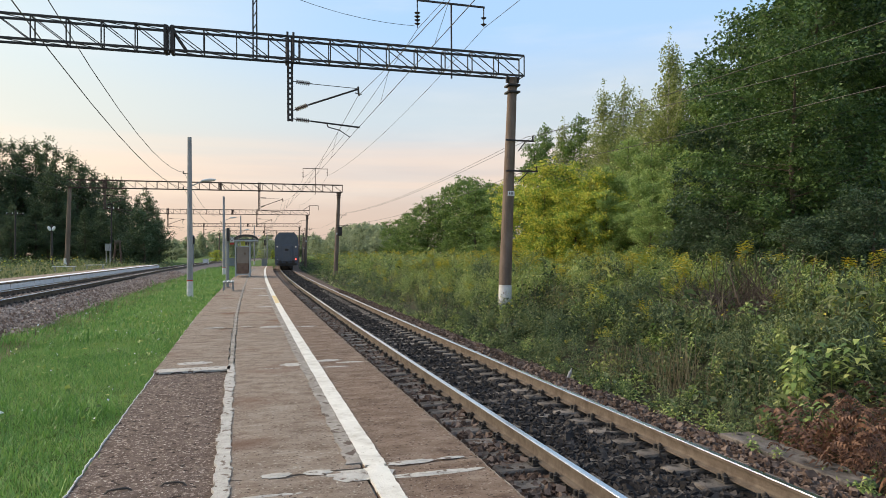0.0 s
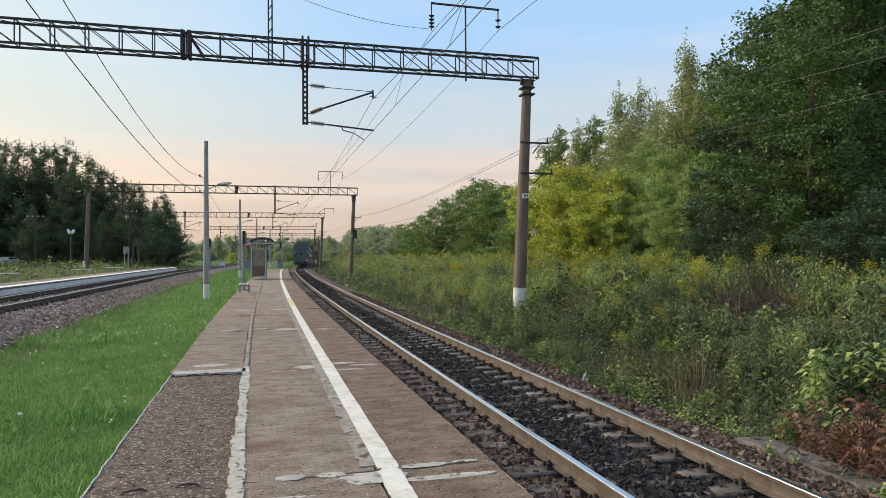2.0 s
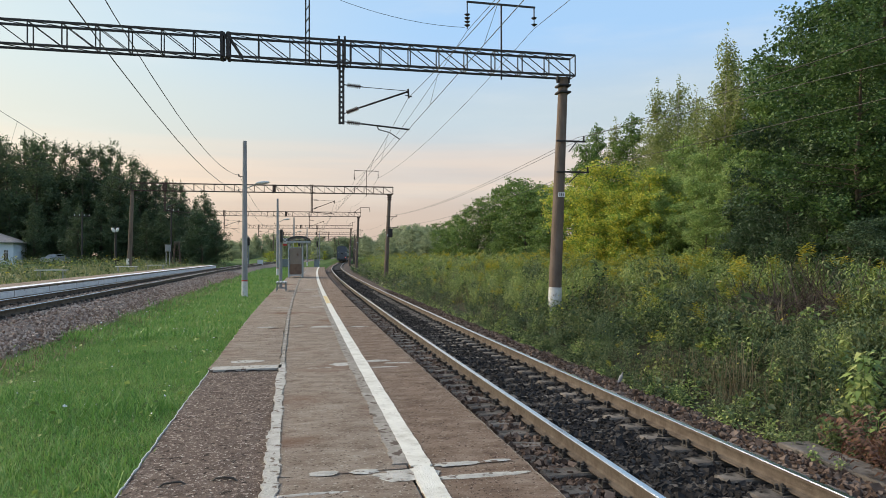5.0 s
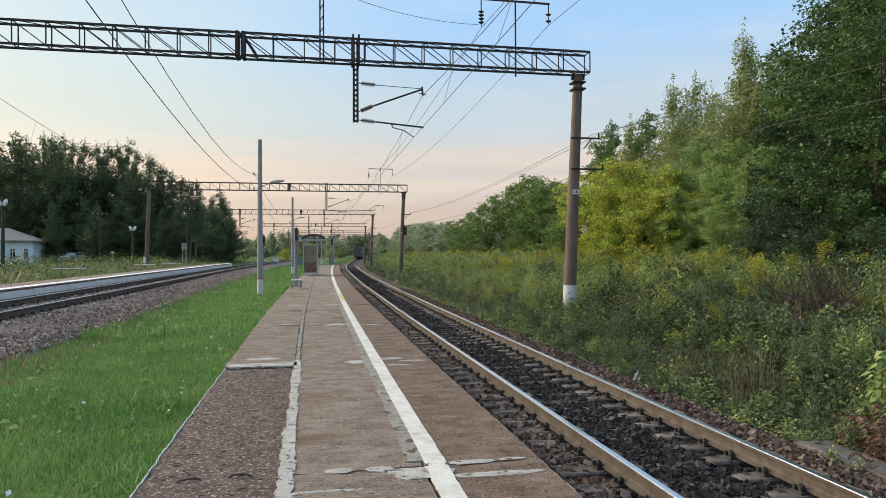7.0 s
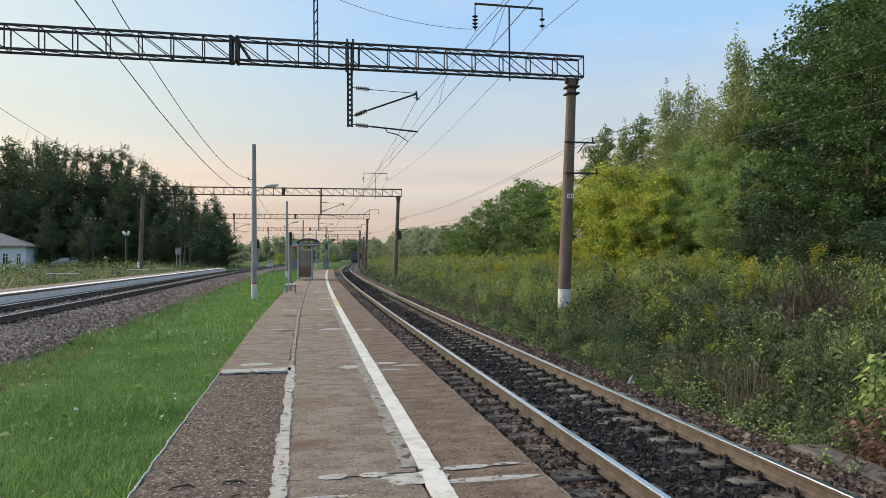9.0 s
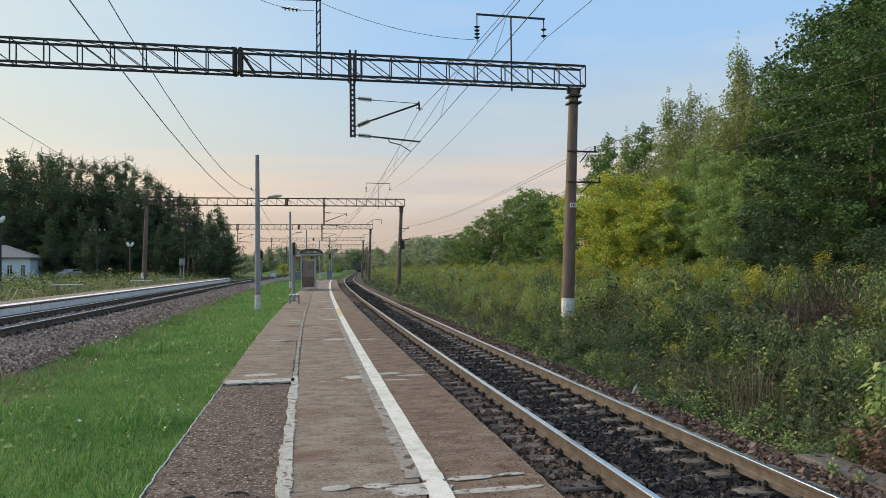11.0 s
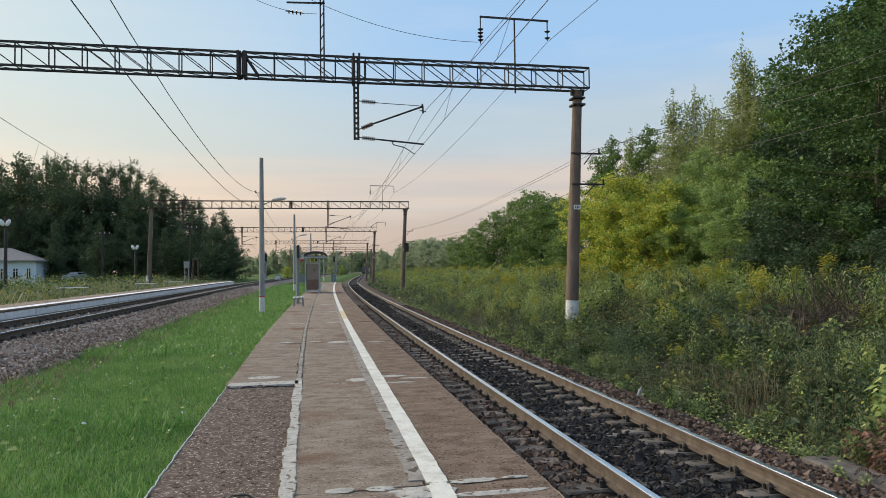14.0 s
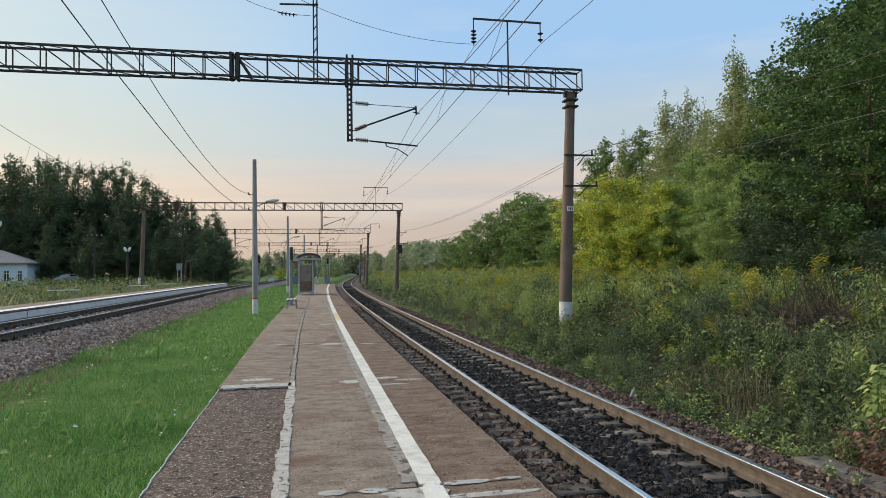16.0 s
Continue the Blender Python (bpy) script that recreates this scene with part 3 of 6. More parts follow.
for k, (s, o, ls, lo) in enumerate([(5.83, -3.66, 0.13, 0.25), (5.81, -3.32, 0.13, 0.25), (5.64, -2.98, 0.30, 0.52), (5.86, -2.5, 0.12, 0.45), (5.88, -2.12, 0.07, 0.25), (5.5, -2.35, 0.12, 0.8), (5.35, -3.8, 0.06, 0.6),
                                    (11.62, -3.1, 0.4, 0.5), (11.9, -2.6, 0.25, 0.5), (11.3, -3.5, 0.14, 0.7), (11.6, -2.2, 0.12, 0.5), (12.3, -4.75, 0.3, 0.6), (11.2, -2.5, 0.1, 0.5),
                                    (17.9, -3.3, 0.4, 0.6), (18.1, -4.7, 0.25, 0.5), (17.7, -2.4, 0.2, 0.6), (18.2, -3.9, 0.2, 0.3), (24.8, -3.2, 0.4, 0.8), (24.7, -4.6, 0.3, 0.6), (31.6, -3.2, 0.5, 0.7), (38.2, -3.4, 0.5, 0.9)]):
    patch(s, o, ls, lo, 100 + k)
ragged_strip("cement_ridge", 11.46, 11.80, EDGE_L + 0.05, SEAM - 0.02, PLAT_Z + 0.006, CEMENT, 0.012, 9, plat, 0.05, "pale cement ridge across the slab end")


ragged_strip("chalked_edge", -6, 60, EDGE_L - 0.003, EDGE_L + 0.005, PLAT_Z - 0.026, LIME, 0.007, 12, plat, 0.05, "chipped whitewashed slab edge")
ragged_strip("chalked_edge", 3, 60, EDGE_R - 0.006, EDGE_R + 0.002, PLAT_Z - 0.002, OLD_CEMENT, 0.008, 13, plat, 0.05, "chipped pale slab edge")


patch(5.74, -2.83, 0.26, 0.20, 140, WHITE_LINE, 0.020)


def lifting_loop(s, o, turn):
    bm = bmesh.new()
    pts = [Vector((-0.13, 0, -0.02)), Vector((-0.07, 0.02, 0.022)), Vector((0.0, 0.01, 0.03)), Vector((0.07, 0.03, 0.018)), Vector((0.13, 0.0, -0.02))]
    for a, b in zip(pts, pts[1:]):
        rod(bm, a, b, 0.009, n=6)
    ob = part("lifting_loop", bm, IRON, plat, "rusted iron lifting loop")
    ob.matrix_local = on_track(MAIN, s, o, PLAT_Z - 0.03) @ pose(0, 0, 0, 0, 0, turn)


for s, o, t in ((5.86, -4.88, 10), (5.9, -4.48, -12), (11.4, -4.95, 5), (11.35, -4.6, 0)):
    lifting_loop(s, o, t)

# ---------------------------------------------------------------- sleepers and ballast


def sleeper_meshes():
    bm = bmesh.new()
    for sg in (-1, 1):
        box(bm, (0.95, 0.26, 0.2), (sg * 0.87, 0, -0.30), bevel=0.02)
    box(bm, (0.9, 0.24, 0.14), (0, 0, -0.305), bevel=0.02)
    ob = part("sleeper", bm, SLEEPER)
    bm = bmesh.new()
    box(bm, (0.30, 0.15, 0.022), (0, 0, -0.19), bevel=0.004)
    for sg in (-1, 1):
        box(bm, (0.06, 0.07, 0.03), (sg * 0.085, 0, -0.165), bevel=0.005)
        rod(bm, (sg * 0.088, 0, -0.19), (sg * 0.088, 0, -0.112), 0.012, n=8)
        rod(bm, (sg * 0.088, 0, -0.15), (sg * 0.088, 0, -0.128), 0.03, n=6)
        rod(bm, (sg * 0.125, 0.045, -0.19), (sg * 0.125, 0.045, -0.13), 0.02, n=6)
        rod(bm, (sg * 0.125, -0.045, -0.19), (sg * 0.125, -0.045, -0.13), 0.02, n=6)
    return ob, bm


sleeper, fastener_bm = sleeper_meshes()
fastener_mesh = bpy.data.meshes.new("fastening")
fastener_bm.to_mesh(fastener_mesh)
fastener_bm.free()
fastener_mesh.materials.append(IRON)
for o in (-0.7975, 0.7975):
    fo = new("fastening", fastener_mesh)
    fo.parent, fo.location = sleeper, (o, 0, 0)
tagged(sleeper, "weathered concrete sleeper with oily iron rail fastenings", "sleeper", "sleepers under the rails")
rs = random.Random(5)
sleeper.matrix_basis = on_track(MAIN, 3.0)
for i in range(1, 78):
    copy_thing(sleeper, on_track(MAIN, 3.0 + 0.545 * i, rs.gauss(0, 0.01), rs.uniform(-0.012, 0.008)) @ pose(0, 0, 0, 0, 0, rs.gauss(0, 0.8)))
for i in range(0, 62):
    copy_thing(sleeper, on_track(SIDE, 12 + 0.6 * i, 0, 0.80 + rs.uniform(-0.01, 0.005)))
SL_V = np.array([(x, y, z) for x in (-1.35, 1.35) for y in (-0.12, 0.12) for z in (-0.4, -0.2)], float)
SL_F = np.array([(0, 1, 3, 2), (4, 6, 7, 5), (0, 4, 5, 1), (2, 3, 7, 6), (1, 5, 7, 3), (0, 2, 6, 4)])


def far_sleepers(table, s0, s1, z, step):
    ms = [on_track(table, s, 0, z) for s in np.arange(s0, s1, step)]
    v, f = scatter((SL_V, SL_F), np.array([[list(r)[:3] for r in m.to_3x3()] for m in ms]), np.array([m.translation[:] for m in ms]))
    tagged(new("sleeper_row", mesh_np("sleeper_row", v, f, [SLEEPER])), "distant row of concrete sleepers in ballast", "sleeper", kind="stuff")


far_sleepers(MAIN, 3.0 + 0.545 * 78, 300, -0.06, 0.545)
for i in range(1, 26):
    copy_thing(sleeper, on_track(MAIN, 3.0 - 0.545 * i, 0, rs.uniform(-0.012, 0.008)))
far_sleepers(SIDE, 12 + 0.6 * 62, 250, 0.8, 0.6)
ICO = np.array([(-1, -1, -1), (1, -1, -1), (1, 1, -1), (-1, 1, -1), (-1, -1, 1), (1, -1, 1), (1, 1, 1), (-1, 1, 1)], float) * 0.5
ICO_F = np.array([(0, 3, 2, 1), (4, 5, 6, 7), (0, 1, 5, 4), (1, 2, 6, 5), (2, 3, 7, 6), (3, 0, 4, 7)])


def stones(name, table, n, s0, s1, zones, size, mat, label, seed, power=1.0):
    """Crushed stones over zones (off from, off to, z from, z to); thicker near the start for power > 1."""
    rng = np.random.default_rng(seed)
    s = s0 + (s1 - s0) * rng.uniform(0, 1, n) ** power
    w = np.array([abs(z[1] - z[0]) for z in zones])
    pick = rng.choice(len(zones), n, p=w / w.sum())
    u = rng.uniform(0, 1, n)
    zo = np.array(zones)[pick]
    off, z = zo[:, 0] + (zo[:, 1] - zo[:, 0]) * u, zo[:, 2] + (zo[:, 3] - zo[:, 2]) * u
    places = np.array([along(table, a, b, c)[0][:] for a, b, c in zip(s, off, z)])
    places[:, 2] += rng.uniform(-0.01, 0.02, n)
    k = size * rng.lognormal(0, 0.28, n)
    m = turns(rng, n, 0.7) * k[:, None, None] * rng.uniform(0.65, 1.15, (n, 1, 3))
    v = np.einsum("nij,nkj->nki", m, ICO[None] + rng.normal(0, 0.14, (n, 8, 3))) + places[:, None]
    f = ICO_F[None] + (np.arange(n) * 8)[:, None, None]
    tagged(new(name, mesh_np(name, v.reshape(-1, 3), f.reshape(-1, 4), [mat])), label, "ballast", kind="stuff")


stones("ballast_stones", MAIN, 21000, 3, 45, [(-0.70, 0.70, -0.262, -0.262)], 0.047, STONE_DARK, "soot-black crushed stones between the rails", 21, 1.7)
stones("ballast_stones", MAIN, 11000, 3, 45, [(-1.85, -0.88, -0.258, -0.24)], 0.05, STONE_BROWN, "rusty brown crushed stones beside the platform", 22, 1.7)
stones("ballast_stones", MAIN, 11000, 3, 45, [(0.88, 1.75, -0.245, -0.27), (1.75, 2.5, -0.28, -0.5)], 0.045, STONE_BROWN, "rusty brown crushed stones on the bank shoulder", 23, 1.5)
stones("ballast_stones", MAIN, 6000, 44, 110, [(-0.70, 0.70, -0.262, -0.262)], 0.11, STONE_DARK, "soot-black crushed stones between the rails", 26)
stones("ballast_stones", MAIN, 5000, -11, 3, [(-0.70, 0.70, -0.262, -0.262)], 0.05, STONE_DARK, "soot-black crushed stones between the rails", 25)
stones("ballast_stones", SIDE, 26000, 12, 70, [(1.3, 2.45, 0.59, 0.21), (-1.3, 1.3, 0.575, 0.575)], 0.042, STONE_GREY, "brown and grey crushed stones of the second track", 24, 1.3)

# ---------------------------------------------------------------- the second platform and crossing
plat2 = tagged(new("platform_2", strip("platform_2", SIDE, [(-3.55, 0.5), (-3.55, 1.0), (-1.78, 1.0), (-1.78, 0.95), (-1.86, 0.94), (-1.86, 0.45)], spaced(2, 84, 2.0), [SLAB])), "low concrete platform with a whitewashed edge", "platform", kind="structure")
for i in range(24):
    bm = bmesh.new()
    box(bm, (0.05, 3.3, 0.24), (0, 0, 0), bevel=0.01)
    ob = part("panel", bm, WHITEWASH, plat2)
    ob.matrix_local = on_track(SIDE, 4 + 3.4 * i, -1.83, 0.80)
ragged_strip_2 = strip("edge_paint", SIDE, [(-2.3, 1.006), (-1.79, 1.006)], spaced(2, 84, 1.0), [WHITEWASH], None, 0.02)
ob = new("edge_paint", ragged_strip_2)
ob.parent = plat2


def board_walk(table, s, z, width, length, off=0.0):
    bm = bmesh.new()
    for i in range(6):
        box(bm, (length, 0.2, 0.06), (0, (i - 2.5) * width / 6, 0), bevel=0.006)
    ob = part("board_crossing", bm, TRUSS)
    ob.matrix_basis = on_track(table, s, off, z)
    tagged(ob, "dark timber foot crossing laid between the rails", "crossing")


board_walk(MAIN, 88, 0.0, 1.3, 1.4)
board_walk(MAIN, 88, 0.0, 1.3, 0.92, -1.34)
board_walk(SIDE, 78, 0.78, 1.3, 1.4)

# ---------------------------------------------------------------- gantries over the tracks


def lattice_beam(bm, x0, x1, z0, z1, depth, step, t=0.036, skip_cross=False):
    """A lattice girder along x: four chords, uprights and slanting braces."""
    for y in (-depth / 2, depth / 2):
        for z in (z0, z1):
            bar(bm, (x0, y, z), (x1, y, z), t * 1.9)
        n = max(2, round((x1 - x0) / step))
        for i in range(n + 1):
            x = x0 + (x1 - x0) * i / n
            bar(bm, (x, y, z0), (x, y, z1), t)
            if i < n:
                xb = x0 + (x1 - x0) * (i + 1) / n
                bar(bm, (x, y, z1 if i % 1 == 0 else z0), (xb, y, z0), t * 0.75)
    for z in (z0, z1):
        for i in range(n + 1):
            x = x0 + (x1 - x0) * i / n
            bar(bm, (x, -depth / 2, z), (x, depth / 2, z), t * 0.8)
            if i < n:
                bar(bm, (x, -depth / 2, z), (x0 + (x1 - x0) * (i + 1) / n, depth / 2, z), t * 0.6)


def insulator(bm, a, b, sheds, r=0.07):
    """A string of insulator discs from a to b."""
    a, b = Vector(a), Vector(b)
    rod(bm, a, b, 0.018, n=6)
    for i in range(sheds):
        c = a + (b - a) * (0.2 + 0.6 * i / max(1, sheds - 1))
        d = (b - a).normalized() * 0.022
        rod(bm, c - d, c + d, r, r * 0.55, n=10)


def gantry(name, steel, left, near, side_arms=False):
    """A rigid crossbeam on two concrete masts. Its origin is on the ground at the right mast, x to the right."""
    g = new(name)
    bm = bmesh.new()
    rod(bm, (-0.28, 0, 0.9), (0.08, 0, 8.75), 0.24, 0.17, 20)
    part("mast", bm, MAST, g, smooth=False)
    bm = bmesh.new()
    rod(bm, (-0.325, 0, -1.2), (-0.27, 0, 0.9), 0.27, 0.243, 20)
    part("mast_foot", bm, LIME if near else MAST, g, "limewashed mast foot" if near else "")
    for z in (8.2, 8.45):
        bm = bmesh.new()
        box(bm, (0.48, 0.48, 0.07), (0.06, 0, z), bevel=0.01)
        part("clamp", bm, steel, g)
    bm = bmesh.new()
    box(bm, (0.5, 0.12, 0.22), (0.07, 0, 8.68))
    part("beam_seat", bm, steel, g)
    for z, l in ((5.2, 0.75), (6.35, 0.6)):
        bm = bmesh.new()
        bar(bm, (-0.3, -0.22, z), (0.25 + l, -0.22, z), 0.06)
        rod(bm, (0.2 + l, -0.22, z), (0.2 + l, -0.22, z + 0.2), 0.03, n=6)
        bar(bm, (0.2, -0.22, z - 0.4), (0.1 + l * 0.7, -0.22, z), 0.035)
        part("bracket", bm, steel, g)
    bm = bmesh.new()
    box(bm, (0.26, 0.02, 0.17), (-0.10, -0.225, 4.35))
    pl = part("number_plate", bm, SIGN_WHITE, g, "small white plate with worn dark marks")
    bm = bmesh.new()
    for i, h in enumerate((0.1, 0.11, 0.1)):
        box(bm, (0.035, 0.006, h), (-0.17 + 0.065 * i, -0.239, 4.35))
    part("plate_mark", bm, SIGN_BLACK, pl)
    bm = bmesh.new()
    lattice_beam(bm, -12.03, 0.45, 8.80, 9.56, 0.5, 1.0)
    part("beam_section", bm, steel, g)
    bm = bmesh.new()
    lattice_beam(bm, left, -12.08, 8.80, 9.56, 0.5, 1.0)
    part("beam_section", bm, steel, g)
    for x in (-12.18, -11.96):
        bm = bmesh.new()
        for y in (-0.25, 0.25):
            bar(bm, (x, y, 8.78), (x, y, 9.58), 0.09)
        bar(bm, (x, -0.25, 9.58), (x, 0.25, 9.58), 0.09)
        bar(bm, (x, -0.25, 8.78), (x, 0.25, 8.78), 0.09)
        part("splice", bm, steel, g)
    for y in (-0.26, 0.26):
        bm = bmesh.new()
        bar(bm, (-12.0, y, 9.56), (-11.5, y, 8.8), 0.05)
        part("splice_strut", bm, steel, g)
    # left mast
    bm = bmesh.new()
    rod(bm, (left - 0.2, 0, 0.2), (left + 0.1, 0, 8.75), 0.24, 0.17, 16)
    part("mast", bm, MAST, g)
    bm = bmesh.new()
    rod(bm, (left - 0.25, 0, -0.6), (left - 0.2, 0, 1.9), 0.27, 0.235, 16)
    part("mast_foot", bm, LIME, g, "limewashed mast foot")
    for hx, tip, flip in ((-8.19, -5.83, 1), (left + 3.2, left + 5.6, 1)):
        bm = bmesh.new()
        for dx in (-0.065, 0.065):
            bar(bm, (hx + dx, 0, 6.7), (hx + dx, 0, 9.62), 0.075)
        for i in range(12):
            bar(bm, (hx - 0.07, 0, 6.75 + 0.18 * i), (hx + 0.07, 0, 6.75 + 0.18 * i), 0.07)
        for dx in (-0.1, 0.1):
            bar(bm, (hx + dx, -0.28, 8.7), (hx + dx, -0.28, 9.7), 0.07)
            bar(bm, (hx + dx, 0.28, 8.7), (hx + dx, 0.28, 9.7), 0.07)
        part("hanger", bm, steel, g, "perforated steel hanger post")
        bm = bmesh.new()
        rod(bm, (hx + 0.75, 0, 8.04), (tip, 0, 7.98), 0.012, n=6)
        rod(bm, (hx + 0.62, 0, 7.30), (tip, 0, 7.96), 0.033, n=8)
        rod(bm, (hx + 0.7, 0, 6.74), (tip + 0.05, 0, 6.60), 0.03, n=8)
        rod(bm, (hx + 1.25, 0, 6.70), (hx + 1.3, 0, 6.56), 0.02, n=6)
        rod(bm, (hx + 1.3, 0, 6.56), (hx + 1.7, 0, 6.47), 0.018, n=6)
        rod(bm, (hx + 1.7, 0, 6.47), (hx + 2.06, 0, 6.24), 0.016, n=6)
        rod(bm, (tip, 0, 8.05), (tip + 0.03, 0, 7.72), 0.035, n=6)
        bar(bm, (tip - 0.1, 0, 7.82), (tip + 0.14, 0, 7.78), 0.03)
        part("cantilever_arm", bm, steel, g)
        for a, b in (((hx + 0.1, 0, 8.09), (hx + 0.78, 0, 8.04)), ((hx + 0.1, 0, 7.08), (hx + 0.68, 0, 7.33)), ((hx + 0.1, 0, 6.79), (hx + 0.75, 0, 6.735))):
            bm = bmesh.new()
            insulator(bm, a, b, 7, 0.09)
            part("insulator", bm, CERAMIC, g)
    # posts on top of the beam
    if side_arms:
        for sg, x in ((1, 0.45), (-1, left)):
            bm = bmesh.new()
            bar(bm, (x - sg * 1.1, -0.27, 9.56), (x, -0.27, 10.35), 0.07)
            bar(bm, (x, -0.27, 9.5), (x, -0.27, 10.4), 0.07)
            bar(bm, (x, -0.27, 10.35), (x + sg * 1.5, -0.27, 10.4), 0.07)
            part("side_arm", bm, steel, g)
            bm = bmesh.new()
            insulator(bm, (x + sg * 1.5, -0.27, 10.4), (x + sg * 1.5, -0.27, 9.6), 4, 0.11)
            part("insulator", bm, CERAMIC, g)
    if not near and not side_arms:
        bm = bmesh.new()
        box(bm, (0.5, 0.4, 0.95), (0.12, -0.12, 4.6), bevel=0.03)
        part("equipment_box", bm, TRUSS, g, "dark steel box clamped to the mast")
    for px, z1 in (((-9.36, 13.2), (-2.43, 11.25)) if near else () if side_arms else ((-2.43, 11.25),)):
        bm = bmesh.new()
        for dx in ((-0.06, 0.06) if px < -5 else (0.0,)):
            bar(bm, (px + dx, -0.27, 8.5 if px > -5 else 8.7), (px + dx, -0.27, z1), 0.05)
        if px > -5:
            bar(bm, (px - 1.3, -0.27, z1), (px + 1.3, -0.27, z1 - 0.02), 0.06)
            bar(bm, (px - 1.28, -0.27, z1), (px - 1.28, -0.27, z1 - 0.4), 0.035)
            bar(bm, (px + 1.26, -0.27, z1), (px + 1.26, -0.27, z1 - 0.45), 0.035)
        else:
            for i in range(6):
                bar(bm, (px - 0.06, -0.27, 9.7 + i * 0.4), (px + 0.06, -0.27, 9.9 + i * 0.4), 0.03)
            bar(bm, (px - 1.2, -0.27, 11.35), (px + 0.1, -0.27, 11.4), 0.05)
        part("feeder_post", bm, steel, g)
        if px > -5:
            for x, n in ((px - 1.28, 4), (px + 1.26, 2)):
                bm = bmesh.new()
                insulator(bm, (x, -0.27, z1 - 0.35), (x, -0.27, z1 - (1.0 if n == 4 else 0.75)), n, 0.11)
                part("insulator", bm, CERAMIC, g)
        else:
            bm = bmesh.new()
            insulator(bm, (px - 0.6, -0.27, 11.0), (px - 1.25, -0.27, 11.05), 4, 0.1)
            part("insulator", bm, CERAMIC, g)
    return tagged(g, "steel lattice gantry on brown concrete masts over the tracks", "gantry", "gantries over the tracks")


g1 = gantry("gantry", TRUSS, -26.0, True)
g1.matrix_basis = pose(9.72, 23.9, 0.0, 0, 0, 0)
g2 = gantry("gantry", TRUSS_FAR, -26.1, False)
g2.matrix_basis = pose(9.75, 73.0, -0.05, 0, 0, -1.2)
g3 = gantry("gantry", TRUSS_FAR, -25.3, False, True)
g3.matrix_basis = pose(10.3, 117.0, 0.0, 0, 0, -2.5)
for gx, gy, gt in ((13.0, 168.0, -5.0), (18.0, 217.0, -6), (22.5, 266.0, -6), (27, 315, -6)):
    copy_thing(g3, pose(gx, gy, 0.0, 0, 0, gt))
GANTRIES = [(9.72, 23.9), (9.75, 73.0), (10.3, 117.0), (13.0, 168.0), (18.0, 217.0), (22.5, 266.0), (27, 315)]


def wire(name, points, r, label, sag=0.0, mat=None):
    """A wire through points, with a little sag between them."""
    cu = bpy.data.curves.new(name, "CURVE")
    cu.dimensions, cu.bevel_depth, cu.bevel_resolution = "3D", r, 1
    sp = cu.splines.new("POLY")
    pts = []
    for a, b in zip(points, points[1:]):
        a, b = Vector(a), Vector(b)
        for i in range(12):
            t = i / 12
            pts.append(a.lerp(b, t) - Vector((0, 0, sag * 4 * t * (1 - t))))
    pts.append(Vector(points[-1]))
    sp.points.add(len(pts) - 1)
    for p, q in zip(sp.points, pts):
        p.co = (*q, 1)
    cu.materials.append(mat or WIRE)
    return tagged(new(name, cu), label, "wire", "overhead wires")


def at_gantries(dx, z, behind=True, dy=0.0):
    pts = [(gx + dx, gy + dy, z) for gx, gy in GANTRIES]
    return ([(pts[0][0], -26, z)] if behind else []) + pts


for dx in (-5.83, -20.4):
    wire("contact_wire", [(p[0] - 0.32, p[1], p[2]) for p in at_gantries(dx, 6.22)], 0.008, "taut copper contact wire over the track", 0.02)
    msg = at_gantries(dx, 7.72)
    wire("messenger_wire", msg, 0.009, "sagging messenger wire above the contact wire", 0.9)
    bm = bmesh.new()
    for a, b in zip(msg, msg[1:]):
        a, b = Vector(a), Vector(b)
        for i in range(1, 9):
            t = i / 9
            p = a.lerp(b, t)
            rod(bm, (p.x, p.y, 7.72 - 3.6 * t * (1 - t)), (p.x - 0.3, p.y, 6.22), 0.005, n=4)
    ob = part("dropper_wires", bm, WIRE)
    tagged(ob, "thin dropper wires between messenger and contact wire", "wire", kind="stuff")
wire("feeder_wire", at_gantries(-3.71, 10.2, True, -0.27), 0.010, "feeder wire hung under the gantry posts", 0.7)
wire("feeder_wire", at_gantries(-1.17, 10.45, True, -0.27), 0.010, "feeder wire hung under the gantry posts", 0.7)
wire("line_wire", [(11.5, -26, 5.6)] + at_gantries(0.85, 5.35, False, -0.2), 0.008, "line wire on the field side of the masts", 0.5)
wire("line_wire", [(11.5, -26, 6.7)] + at_gantries(0.8, 6.5, False, -0.2), 0.008, "line wire on the field side of the masts", 0.5)
wire("line_wire", [(13.5, -26, 5.2)] + at_gantries(0.55, 6.5, False, -0.2)[:2], 0.008, "line wire on the field side of the masts", 0.5)
wire("jumper_wire", [(0.2, 23.6, 11.0), (-3, 23.6, 12.0)], 0.008, "slack jumper wire on the gantry", 0.3)
wire("jumper_wire", [(-0.3, 23.6, 11.6), (5.9, 23.6, 10.3)], 0.008, "slack jumper wire between feeder posts", 0.35)
# two slack cables that hang from lamp post to lamp post
for z0, z1, sag in ((6.58, 5.28, 0.99), (7.8, 6.05, 1.35)):
    wire("lamp_cable", [(-2.97, 0.3, z0), (-2.75, 34.6, z1)], 0.009, "slack cable strung to the lamp posts", sag)
    wire("lamp_cable", [(-3.0, -34, z1), (-2.97, 0.3, z0)], 0.009, "slack cable strung to the lamp posts", sag)
for z in (5.28, 6.05):
    wire("lamp_cable", [(-2.75, 34.6, z), (-2.1, 68.9, z), (-0.65, 103, z), (1.75, 137, z)], 0.009, "slack cable strung to the lamp posts", 0.9)


